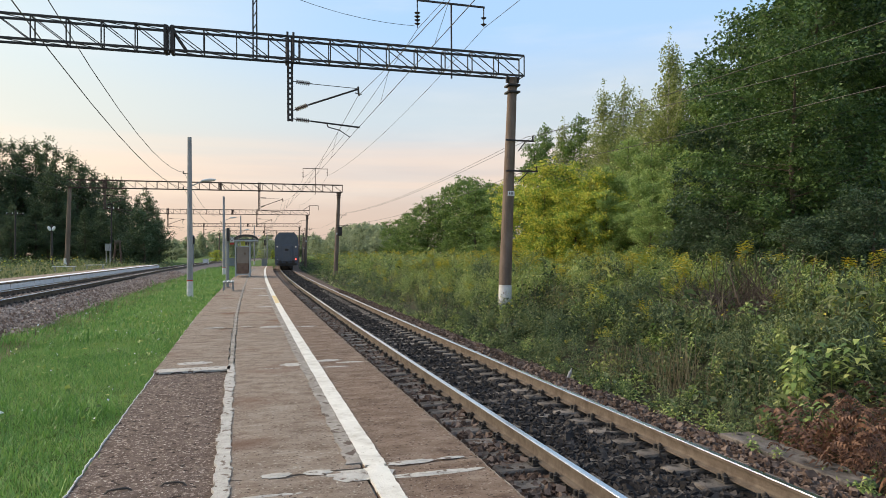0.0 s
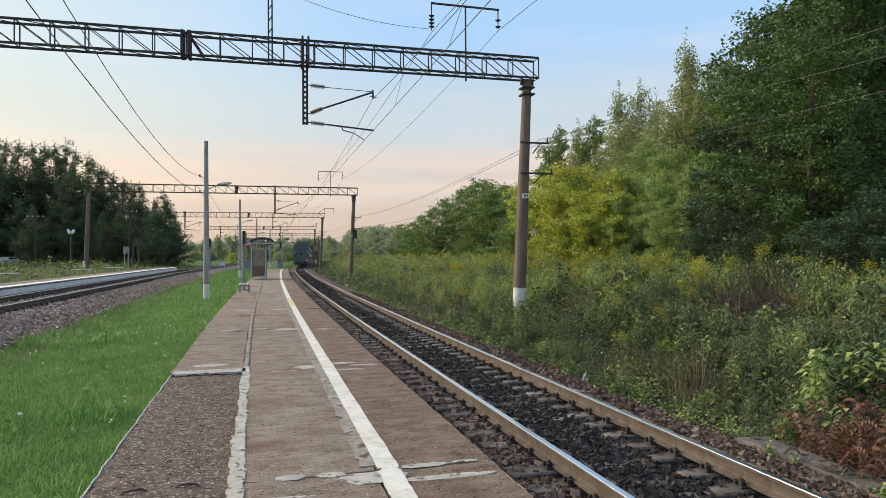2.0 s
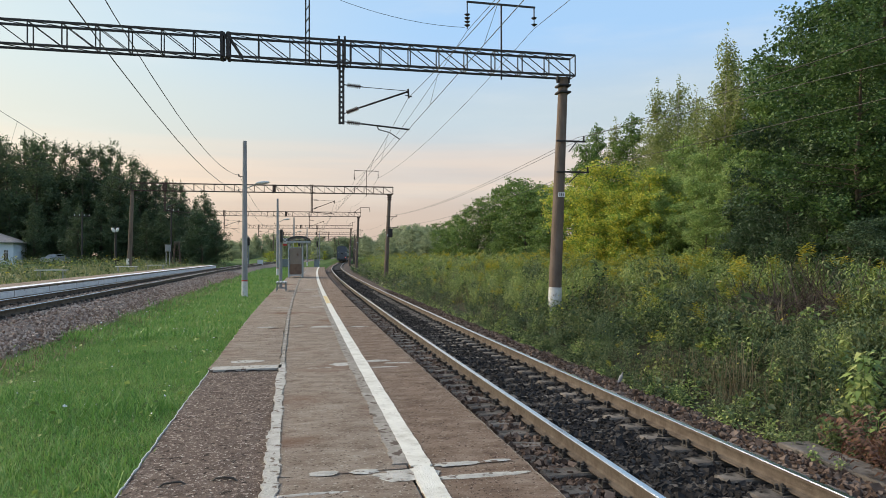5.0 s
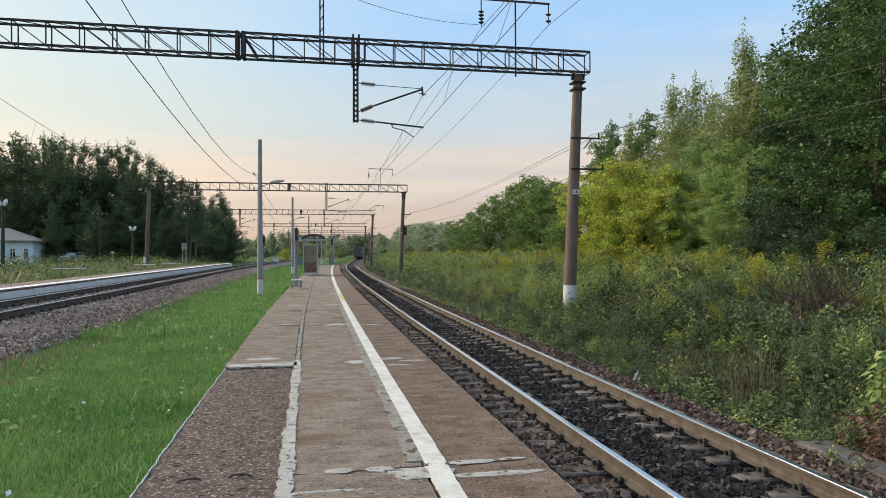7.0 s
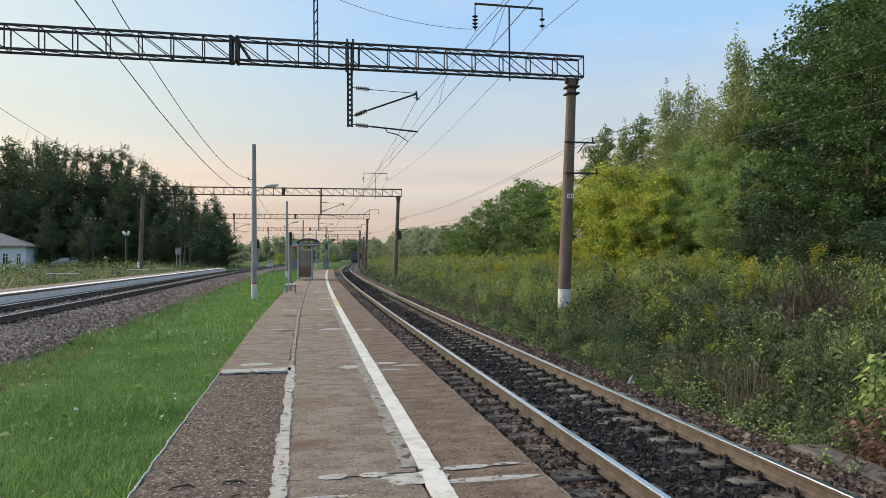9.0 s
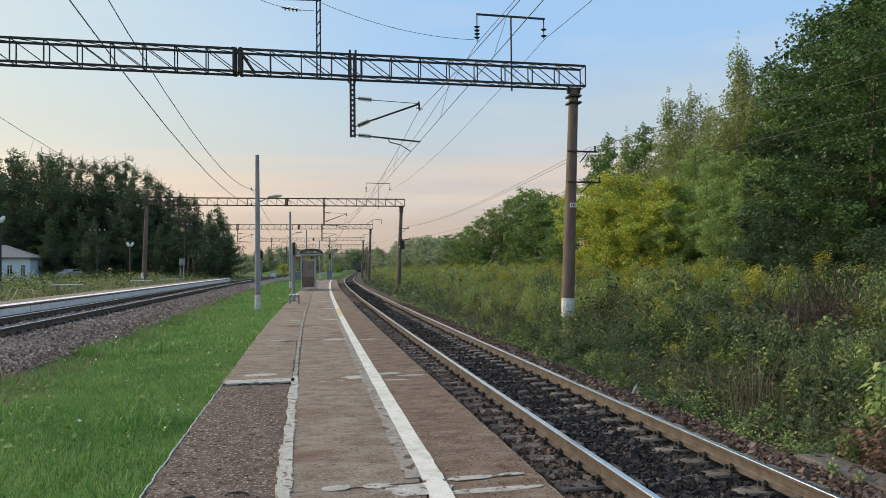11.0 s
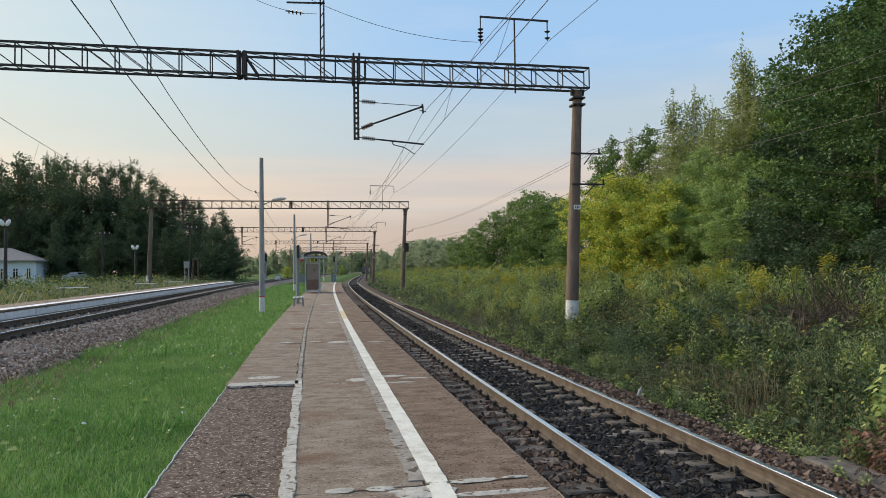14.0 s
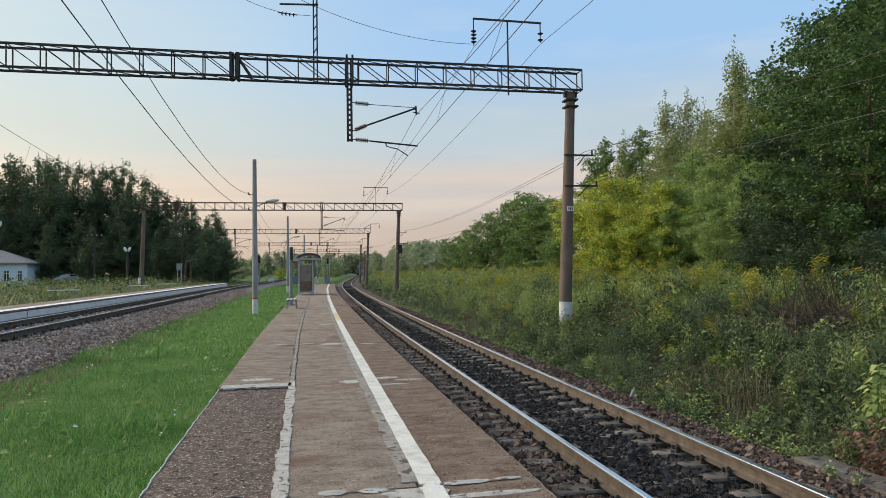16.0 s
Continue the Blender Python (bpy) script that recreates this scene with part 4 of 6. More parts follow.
# ---------------------------------------------------------------- trees


def leaf_template(size):
    """A folded leaf or small spray of leaves."""
    return np.array([(0.05, 0, 0), (0.55, 0.32, 0.10), (1.0, 0, -0.15), (0.5, -0.34, 0.02)]) * size, np.array([(0, 1, 2, 3)])


def tree_parts(seed, height, spread, crown_from, leaf, count, style, leaf_mat, bark_mat, name="tree"):
    """A tapered trunk with limbs, and a crown of leaves gathered in small clumps along the limbs."""
    rng = np.random.default_rng(seed)
    t = new(name)
    bm = bmesh.new()
    lean = rng.normal(0, 0.02, 2)
    top = Vector((lean[0] * height, lean[1] * height, height * 0.97))
    r0 = height * 0.011 + 0.03
    prev, segs = Vector((0, 0, -0.4)), 6
    for i in range(1, segs + 1):
        u = i / segs
        q = Vector((top.x * u + rng.normal(0, 0.08), top.y * u + rng.normal(0, 0.08), top.z * u))
        rod(bm, prev, q, r0 * (1 - (i - 1) / segs * 0.92), r0 * (1 - u * 0.92), 7)
        prev = q
    clumps = []
    n_limb = int(26 + height * 2.2)
    for i in range(n_limb):
        w = ((i + rng.uniform(0, 1)) / n_limb)
        u = crown_from + (0.99 - crown_from) * w
        if style == "column":
            reach = spread * (0.55 + 0.45 * math.sin(math.pi * min(1, w * 1.3))) * (1.0 - 0.75 * w ** 4)
        elif style == "birch":
            reach = spread * (0.5 + 0.5 * math.sin(math.pi * min(1, 0.2 + w))) * (1.0 - 0.8 * w ** 3)
        else:
            reach = spread * math.sin(math.pi * (0.14 + 0.78 * w)) ** 0.6
        reach *= rng.uniform(0.55, 1.2)
        a = rng.uniform(0, 2 * math.pi)
        start = Vector((top.x * u, top.y * u, top.z * u * 0.96))
        up = (0.3 if style == "round" else 0.75) * reach * rng.uniform(0.4, 1.2)
        end = start + Vector((math.cos(a) * reach, math.sin(a) * reach, up))
        if end.z > height:
            end.z = height - rng.uniform(0, 0.5)
        rod(bm, start, end, r0 * 0.28 * (1.1 - u), r0 * 0.06, 5)
        steps = 2 + int(reach / 0.4)
        for k in range(steps):
            f = (k + 1) / steps
            if f < 0.35 and rng.uniform() < 0.6:
                continue
            c = start.lerp(end, f)
            hang = 1 + int(style == "birch")
            for h in range(hang):
                clumps.append((c.x + rng.normal(0, 0.22), c.y + rng.normal(0, 0.22), c.z - h * rng.uniform(0.3, 0.8) + rng.normal(0, 0.2), (0.26 + 0.065 * spread) * rng.uniform(0.55, 1.35)))
    clumps += [(top.x, top.y, height - 0.15, 0.2), (top.x, top.y, height - 0.5, 0.3)]
    part("trunk", bm, bark_mat, t)
    clumps = np.array(clumps)
    pick = rng.choice(len(clumps), count, p=clumps[:, 3] ** 2 / (clumps[:, 3] ** 2).sum())
    c = clumps[pick]
    d = rng.normal(0, 1, (count, 3))
    d /= np.linalg.norm(d, axis=1, keepdims=True)
    places = c[:, :3] + d * (c[:, 3] * rng.uniform(0.2, 1.1, count) ** 0.6)[:, None] * ([0.8, 0.8, 1.3] if style == "birch" else [1.1, 1.1, 0.75])
    m = turns(rng, count, 0.75) * (rng.lognormal(0, 0.3, count))[:, None, None]
    v, f = scatter(leaf_template(leaf), m, places)
    ob = new("crown", mesh_np("crown", v, f, [leaf_mat]))
    ob.parent = t
    return t


TREE_KINDS = {
    "oak": [tree_parts(200 + i, 14, 3.9, 0.12, 0.155, 24000, "round", LEAF_DARK, BARK, "deciduous_tree") for i in range(2)],
    "alder": [tree_parts(210 + i, 14, 2.6, 0.08, 0.155, 17000, "column", LEAF_MID, BARK, "deciduous_tree") for i in range(2)],
    "thicket": [tree_parts(215 + i, 14, 3.9, 0.02, 0.30, 6500, "round", LEAF_MID, BARK, "deciduous_tree") for i in range(2)],
    "birch": [tree_parts(220 + i, 16, 2.9, 0.14, 0.14, 18000, "birch", LEAF_LIGHT, BIRCH, "birch_tree") for i in range(3)],
    "maple": [tree_parts(230 + i, 8, 2.6, 0.03, 0.145, 13000, "round", LEAF_YELLOW, BARK, "maple_tree") for i in range(2)],
    "willow": [tree_parts(240 + i, 7, 2.6, 0.02, 0.16, 8000, "round", LEAF_MID, BARK, "willow_bush") for i in range(2)],
    "sallow": [tree_parts(245 + i, 7, 2.8, 0.02, 0.14, 12000, "round", LEAF_SALLOW_SHADE, BARK, "willow_bush") for i in range(2)],
    "aspen": [tree_parts(270 + i, 10, 2.7, 0.03, 0.13, 15000, "column", LEAF_ASPEN, BARK, "aspen_tree") for i in range(2)],
    "wood": [tree_parts(250 + i, 22, 4.7, 0.03, 0.29, 10500, ("birch", "column", "birch")[i], LEAF_WOOD_BACKLIT, BARK, "forest_tree") for i in range(3)],
    "far": [tree_parts(260 + i, 14, 5.6, 0.0, 0.72, 2400, ("round", "round", "birch")[i], LEAF_HAZED, BARK, "distant_tree") for i in range(3)],
}
BASE_H = {"oak": 14, "alder": 14, "birch": 16, "maple": 8, "willow": 7, "aspen": 10, "thicket": 14, "sallow": 7, "wood": 22, "far": 14}
TREE_LABEL = {
    "oak": "tall dark green broadleaf tree at the wood's edge",
    "alder": "green broadleaf tree at the edge of the wood",
    "sallow": "bushy shrub under the trees, shade painted into its dark leaves",
    "thicket": "green broadleaf tree beside the line",
    "birch": "slender light green birch with drooping twigs",
    "maple": "young maple with yellowing autumn leaves",
    "willow": "bushy green shrub growing above tall weeds",
    "aspen": "young light green aspen in front of the wood",
    "wood": "tall tree of the wood behind the station, backlit shade painted into its leaves",
    "far": "distant green tree along the line, haze painted into its leaves",
}
used = set()


def plant_tree(kind, x, y, h, seed):
    """A tree of that kind, h metres high, its foot on the ground."""
    r = random.Random(seed)
    i = r.randrange(len(TREE_KINDS[kind]))
    k = h / BASE_H[kind]
    wide = k ** 0.75 * r.uniform(0.9, 1.15)
    src = TREE_KINDS[kind][i]
    m = Matrix.Translation((x, y, height_at(x, y) - 0.1)) @ Matrix.Rotation(r.uniform(0, 6.28), 4, "Z")
    if (kind, i) in used:
        ob = copy_thing(src, m)
    else:
        ob = src
        used.add((kind, i))
        ob.matrix_basis = m
    ob.scale = (wide, wide, k)
    tagged(ob, TREE_LABEL[kind], "tree", "trees")


planted = []


def stand(kind, places):
    """A stand of trees of one kind: x, y and height of each."""
    for x, y, h in places:
        line = along(MAIN, y)[0].x if kind == "far" else None
        if line and abs(x - line) < (10 if y < 480 else 7):      # the line itself stays clear
            x = line + math.copysign(10 + abs(x - line) * 0.3, x - line)
        planted.append(kind)
        # shrubs low by the oaks take the leaves with shade painted in
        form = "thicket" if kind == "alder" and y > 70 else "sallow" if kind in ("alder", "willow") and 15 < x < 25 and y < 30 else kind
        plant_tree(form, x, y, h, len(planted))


stand("oak", [(23.2, 22.9, 14.7), (26.4, 28.4, 14.7), (28.3, 32.1, 15.6), (26.8, 25.3, 17.1), (19.4, 20.6, 9.9), (32.4, 30.3, 17.4), (30.6, 26.6, 16.7), (40.2, 32.8, 19), (37.8, 37.4, 17.8), (55.3, 45.2, 20.8)])
stand("alder", [(30, 36.9, 13.6), (29.1, 39.1, 14.4), (31.9, 44.7, 14.6), (31.4, 59, 15.1), (31.5, 67.2, 15.7), (27.5, 61.8, 13.1), (26.1, 96.8, 9.9), (28.8, 94.2, 11.7), (29.6, 87.9, 11.9), (30, 83.8, 11.2), (26.7, 111.9, 8.8), (25.9, 122.3, 7.8)])
stand("alder", [(30.8, 79.5, 10.4), (28.7, 75.9, 8.7), (29.8, 92, 12.8), (31.9, 85.4, 11.3), (27.7, 80.1, 10.1), (28.8, 100.3, 10.9), (27.4, 108.7, 9.3), (26.8, 119, 7.9), (23, 28.1, 8), (21.8, 23.2, 6.6), (28.2, 25, 11.8), (38.8, 43.3, 18.3)])
stand("alder", [(46.2, 41.9, 16.6)])
stand("birch", [(28.6, 41.2, 17.1), (30.2, 41.9, 16), (32, 52.8, 17), (31.4, 54.9, 17.2), (30.4, 47, 14.4), (30.2, 45, 12.9), (32.6, 42.5, 15.3), (30.7, 61.2, 15.1), (29.7, 51.2, 12.8)])
stand("maple", [(19.7, 40, 7.8), (18.6, 43.2, 7.2), (20.8, 37.7, 6.9), (18, 39.3, 6), (19.3, 37, 5.6), (20.7, 35.7, 5.4), (-5.7, 153.9, 3.1), (-4.4, 174, 2.7)])
rs = random.Random(77)
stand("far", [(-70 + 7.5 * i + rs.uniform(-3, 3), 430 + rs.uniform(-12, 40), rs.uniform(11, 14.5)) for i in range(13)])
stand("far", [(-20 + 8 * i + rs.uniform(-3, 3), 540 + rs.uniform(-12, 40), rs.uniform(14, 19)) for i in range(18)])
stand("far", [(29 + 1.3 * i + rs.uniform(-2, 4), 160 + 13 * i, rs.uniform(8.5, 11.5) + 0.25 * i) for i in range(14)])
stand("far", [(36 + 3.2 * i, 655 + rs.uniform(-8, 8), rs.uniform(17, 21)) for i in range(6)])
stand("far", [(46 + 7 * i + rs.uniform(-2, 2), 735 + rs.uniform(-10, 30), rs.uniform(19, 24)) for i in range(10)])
stand("maple", [(9.5, 300, 5.2), (12.5, 312, 4.6), (6.5, 285, 4.2), (1.0, 250, 4.5)])
stand("aspen", [(24.4, 40, 9.4), (24.2, 36, 8.5), (21.4, 36.6, 7.1), (21.3, 33.5, 6.1), (22.9, 32.2, 6.6), (19.9, 34.8, 5.3), (20.1, 30.7, 4.7), (24.2, 33, 7.6)])
stand("willow", [(18.4, 47.4, 4.2), (25.2, 97, 4.6), (28.5, 88.2, 4.7), (29.5, 79.8, 5.2), (25.1, 84.8, 3.5), (23.4, 66.8, 2.7), (22.5, 56.7, 3.1), (19.9, 25.7, 3.6), (19.4, 21.7, 4.2), (17.7, 18, 2.8), (19.1, 22.8, 2.5), (20.4, 28.6, 2.6)])
stand("willow", [(21.5, 40.6, 2.5), (22, 46.7, 2.5), (21.4, 34.6, 2.4), (19.8, 18.6, 3.4), (19.1, 16.7, 3.6)])
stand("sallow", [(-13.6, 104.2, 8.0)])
stand("wood", [(-15.2, 121, 12.8), (-14.4, 117, 10.8), (-66, 130, 24.5), (-62, 127, 23.5), (-57, 122, 22), (-51, 120, 21.5), (-46, 119, 21), (-41, 121, 21)])
stand("wood", [(-60.4, 134.6, 23.6), (-58.7, 139.3, 23.5), (-52.4, 135.2, 22.6), (-48.8, 138.3, 24.5), (-45.8, 138.1, 23.9), (-38.7, 127.6, 21.7), (-34.6, 126, 21.1), (-34.8, 139.4, 23.7), (-28.8, 128.9, 20.1), (-25.8, 127.9, 17.7), (-25.1, 140.2, 17.2), (-20.5, 130.7, 15.4)])
stand("wood", [(-18.3, 136.3, 13.1), (-14.9, 129.8, 9.9), (-50.7, 124.2, 15.3), (-43.2, 117.8, 15.6), (-39.6, 122, 15.2), (-34.8, 123.5, 15.5), (-28.3, 118.7, 14.1), (-23.3, 120, 11.5), (-19, 118.4, 10.5), (-14.5, 111.4, 6.9), (-54.9, 126.2, 15.5), (-45.2, 114.5, 9.5)])
stand("wood", [(-37.7, 110.1, 9.6), (-30.7, 106, 9), (-28, 114, 9.2), (-22, 108.8, 8.4), (-18.2, 110.6, 8.1), (-12.3, 111.1, 7.8), (-52.1, 119.7, 11.1), (-48.4, 120.7, 10.8), (-43.1, 115.4, 10.9), (-40, 118.1, 10.2), (-34.6, 114.2, 10.4), (-30.6, 117.4, 10.3)])
stand("wood", [(-25.5, 115.9, 10.2), (-19.9, 108.5, 8.4), (-15.7, 108, 6.7), (-54.2, 132.8, 22.1), (-47.3, 126.6, 21.6), (-43.3, 126.4, 22.3), (-42.3, 133.1, 22.5), (-36.8, 127.4, 21.3), (-33.3, 127, 21.3), (-28.5, 120.6, 19.4), (-26.5, 124.4, 17.9), (-23.9, 125.5, 16.2)])
stand("wood", [(-20, 119.1, 14.2)])
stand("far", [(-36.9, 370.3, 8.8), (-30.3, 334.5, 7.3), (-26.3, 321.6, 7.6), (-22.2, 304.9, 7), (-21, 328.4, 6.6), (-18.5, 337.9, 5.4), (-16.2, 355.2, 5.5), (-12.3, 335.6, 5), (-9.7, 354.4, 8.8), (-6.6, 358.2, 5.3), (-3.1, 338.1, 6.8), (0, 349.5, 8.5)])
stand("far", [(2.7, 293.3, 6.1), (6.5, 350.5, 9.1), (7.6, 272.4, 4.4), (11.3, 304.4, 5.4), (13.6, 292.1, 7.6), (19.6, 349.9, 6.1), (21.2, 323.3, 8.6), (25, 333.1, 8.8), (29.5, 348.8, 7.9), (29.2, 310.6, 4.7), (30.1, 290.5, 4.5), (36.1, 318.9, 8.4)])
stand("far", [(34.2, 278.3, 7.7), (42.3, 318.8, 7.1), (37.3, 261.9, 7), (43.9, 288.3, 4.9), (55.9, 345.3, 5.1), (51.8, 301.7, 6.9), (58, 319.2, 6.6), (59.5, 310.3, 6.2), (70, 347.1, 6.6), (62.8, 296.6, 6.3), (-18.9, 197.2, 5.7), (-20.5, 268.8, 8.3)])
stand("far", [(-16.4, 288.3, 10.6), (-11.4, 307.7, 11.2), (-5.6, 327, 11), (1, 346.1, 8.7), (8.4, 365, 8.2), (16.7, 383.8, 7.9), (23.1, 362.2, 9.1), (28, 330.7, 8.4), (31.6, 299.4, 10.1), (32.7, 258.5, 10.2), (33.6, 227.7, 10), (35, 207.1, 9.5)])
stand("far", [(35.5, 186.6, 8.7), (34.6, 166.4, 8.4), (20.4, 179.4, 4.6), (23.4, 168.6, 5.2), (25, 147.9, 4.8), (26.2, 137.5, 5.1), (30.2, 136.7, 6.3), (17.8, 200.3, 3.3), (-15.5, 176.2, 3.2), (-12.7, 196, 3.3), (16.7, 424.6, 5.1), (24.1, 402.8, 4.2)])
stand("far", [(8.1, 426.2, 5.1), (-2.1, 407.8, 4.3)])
for kind, obs in TREE_KINDS.items():
    for i, ob in enumerate(obs):
        if (kind, i) not in used:
            plant_tree(kind, 95 + 9 * i, 60 + 10 * len(kind), BASE_H[kind], 900 + i)

# ---------------------------------------------------------------- grass and weeds


def blade(length, width, bend):
    """A grass blade, narrowing to its bent tip."""
    return np.array([(-width / 2, 0, 0), (width / 2, 0, 0), (width * 0.14, bend, length), (-width * 0.14, bend, length)]), np.array([(0, 1, 2, 3)])


def grass(name, n, ys, xs, length, width, mat, label, seed, power=1.0):
    """Blades of grass over a stretch; xs gives the two sides at a y."""
    rng = np.random.default_rng(seed)
    y = ys[0] + (ys[1] - ys[0]) * rng.uniform(0, 1, n) ** power
    u = rng.uniform(0, 1, n)
    x = np.array([xs(b)[0] + (xs(b)[1] - xs(b)[0]) * a for a, b in zip(u, y)])
    tuft = np.array([noise.noise((a * 1.1, b * 0.8, 7)) for a, b in zip(x, y)])
    z = np.array([height_at(a, b) - 0.01 for a, b in zip(x, y)])
    k = rng.lognormal(0, 0.3, n) * (1 + 0.7 * tuft)
    m = turns(rng, n, 0.3) * k[:, None, None]
    v, f = scatter(blade(length, width, length * 0.55), m, np.stack([x, y, z], 1))
    tagged(new(name, mesh_np(name, v, f, [mat])), label, "grass", kind="stuff")


def lawn_sides(y):
    a = along(MAIN, y, spread(EDGE_L, y))[0].x
    b = along(SIDE, y, 2.3)[0].x
    return b, a


grass("lawn_grass", 140000, (3.5, 17), lawn_sides, 0.055, 0.008, LAWN, "short bright green lawn beside the platform", 31, 1.25)
grass("lawn_grass", 60000, (17, 42), lawn_sides, 0.08, 0.02, LAWN, "short bright green lawn beside the platform", 32, 1.3)
grass("lawn_grass", 26000, (42, 110), lawn_sides, 0.10, 0.05, LAWN, "short bright green lawn between the tracks", 33, 1.2)
grass("lawn_grass", 30000, (-12, 3.5), lawn_sides, 0.06, 0.014, LAWN, "short bright green lawn beside the platform", 36)
grass("dry_grass", 9000, (8, 60), lambda y: (along(SIDE, y, 2.2)[0].x, along(SIDE, y, 3.4)[0].x), 0.10, 0.012, DRY, "dry yellowed grass along the ballast edge", 34, 1.2)
grass("lawn_grass", 30000, (10, 110), lambda y: (along(SIDE, y, -16)[0].x, along(SIDE, y, -3.5)[0].x), 0.22, 0.05, MEADOW, "long dull green grass behind the far platform", 35, 1.0)


def leaf_quads(rng, n, z0, z1, radius, length, width, droop):
    """Narrow leaves set round a stem."""
    v, f = [], []
    for i in range(n):
        z, a = z0 + (z1 - z0) * (i + rng.uniform(0, 1)) / n, i * 2.4 + rng.normal(0, 0.3)
        l = length * rng.uniform(0.7, 1.25)
        d, s = np.array([math.cos(a), math.sin(a), 0]), np.array([-math.sin(a), math.cos(a), 0])
        p = np.array([0, 0, z]) + d * radius * rng.uniform(0, 1)
        b = len(v)
        v += [p, p + d * l * 0.5 + s * width / 2 + [0, 0, l * 0.25], p + d * l + [0, 0, l * (0.3 - droop)], p + d * l * 0.5 - s * width / 2 + [0, 0, l * 0.25]]
        f.append((b, b + 1, b + 2, b + 3))
    return np.array(v), np.array(f)


def stem_quads(h, w, bend=0.0):
    v = [(-w, 0, 0), (w, 0, 0), (w * 0.5 + bend, 0, h), (-w * 0.5 + bend, 0, h), (0, -w, 0), (0, w, 0), (bend, w * 0.5, h), (bend, -w * 0.5, h)]
    return np.array(v), np.array([(0, 1, 2, 3), (4, 5, 6, 7)])


def shifted(t, d):
    return t[0] + np.array(d), t[1]


def dome_leaves(rng, n, radius, height, length, width):
    """A small leafy bush: leaves over a dome, most of them on its outside."""
    d = rng.normal(0, 1, (n, 3))
    d[:, 2] = np.abs(d[:, 2])
    d /= np.linalg.norm(d, axis=1, keepdims=True)
    at = d * rng.uniform(0.35, 1.0, n)[:, None] ** 0.5 * [radius, radius, height]
    at *= (1 + 0.35 * np.sin(3 * np.arctan2(d[:, 1], d[:, 0]) + 4 * d[:, 2]))[:, None]
    leaf = np.array([(0, 0, 0), (0.5, width / length / 2, 0.15), (1, 0, -0.1), (0.5, -width / length / 2, 0.15)]) * length
    return scatter((leaf, np.array([(0, 1, 2, 3)])), turns(rng, n, 0.55) * rng.lognormal(0, 0.3, n)[:, None, None], at)


def weed_templates(seed, fine=1.0):
    """Green part, yellow part, bushy herb and dry stalks; fine: how finely the leaves are divided."""
    rng = np.random.default_rng(seed)
    big = fine ** -0.5
    gold, gold_plume = [], []
    for k in range(max(2, round(4 * fine))):
        d = rng.normal(0, 0.12, 2)
        h = rng.uniform(0.75, 1.12)
        gold += [shifted(stem_quads(h, 0.006 * big, rng.normal(0, 0.06)), (*d, 0)), shifted(leaf_quads(rng, round(17 * fine), 0.2, h, 0.02, 0.19 * big, 0.036 * big, 0.4), (*d, 0))]
        for j in range(3):
            e = rng.normal(0, 0.05, 2)
            gold_plume.append(shifted(leaf_quads(rng, round(9 * fine), h - 0.06, h + 0.14, 0.03, 0.085 * big, 0.045 * big, 0.2), (d[0] + e[0], d[1] + e[1], rng.normal(0, 0.05))))
    bush = [dome_leaves(rng, round(100 * fine), 0.42, 0.62, 0.12 * big, 0.052 * big)]
    for k in range(5):
        bush.append(stem_quads(rng.uniform(0.5, 0.95), 0.005, rng.normal(0, 0.2)))
    dry = []
    for k in range(12):
        d = rng.normal(0, 0.15, 2)
        dry.append(shifted(stem_quads(rng.uniform(0.4, 1.05), 0.005, rng.normal(0, 0.3)), (*d, 0)))
    return join(gold), join(gold_plume), join(bush), join(dry)


WEEDS = [weed_templates(60 + i) for i in range(3)]
WEEDS_AFAR = [weed_templates(60 + i, 0.4) for i in range(3)]
# the brushwood heap and the withered ferns keep the other weeds off: x, y, radius
CLEARINGS = [(12.7, 15.2, 1.9), (7.5, 6.3, 1.15), (6.3, 6.9, 0.5)]


def in_clearing(p):
    return np.any([np.hypot(p[:, 0] - x, p[:, 1] - y) < r for x, y, r in CLEARINGS], axis=0)


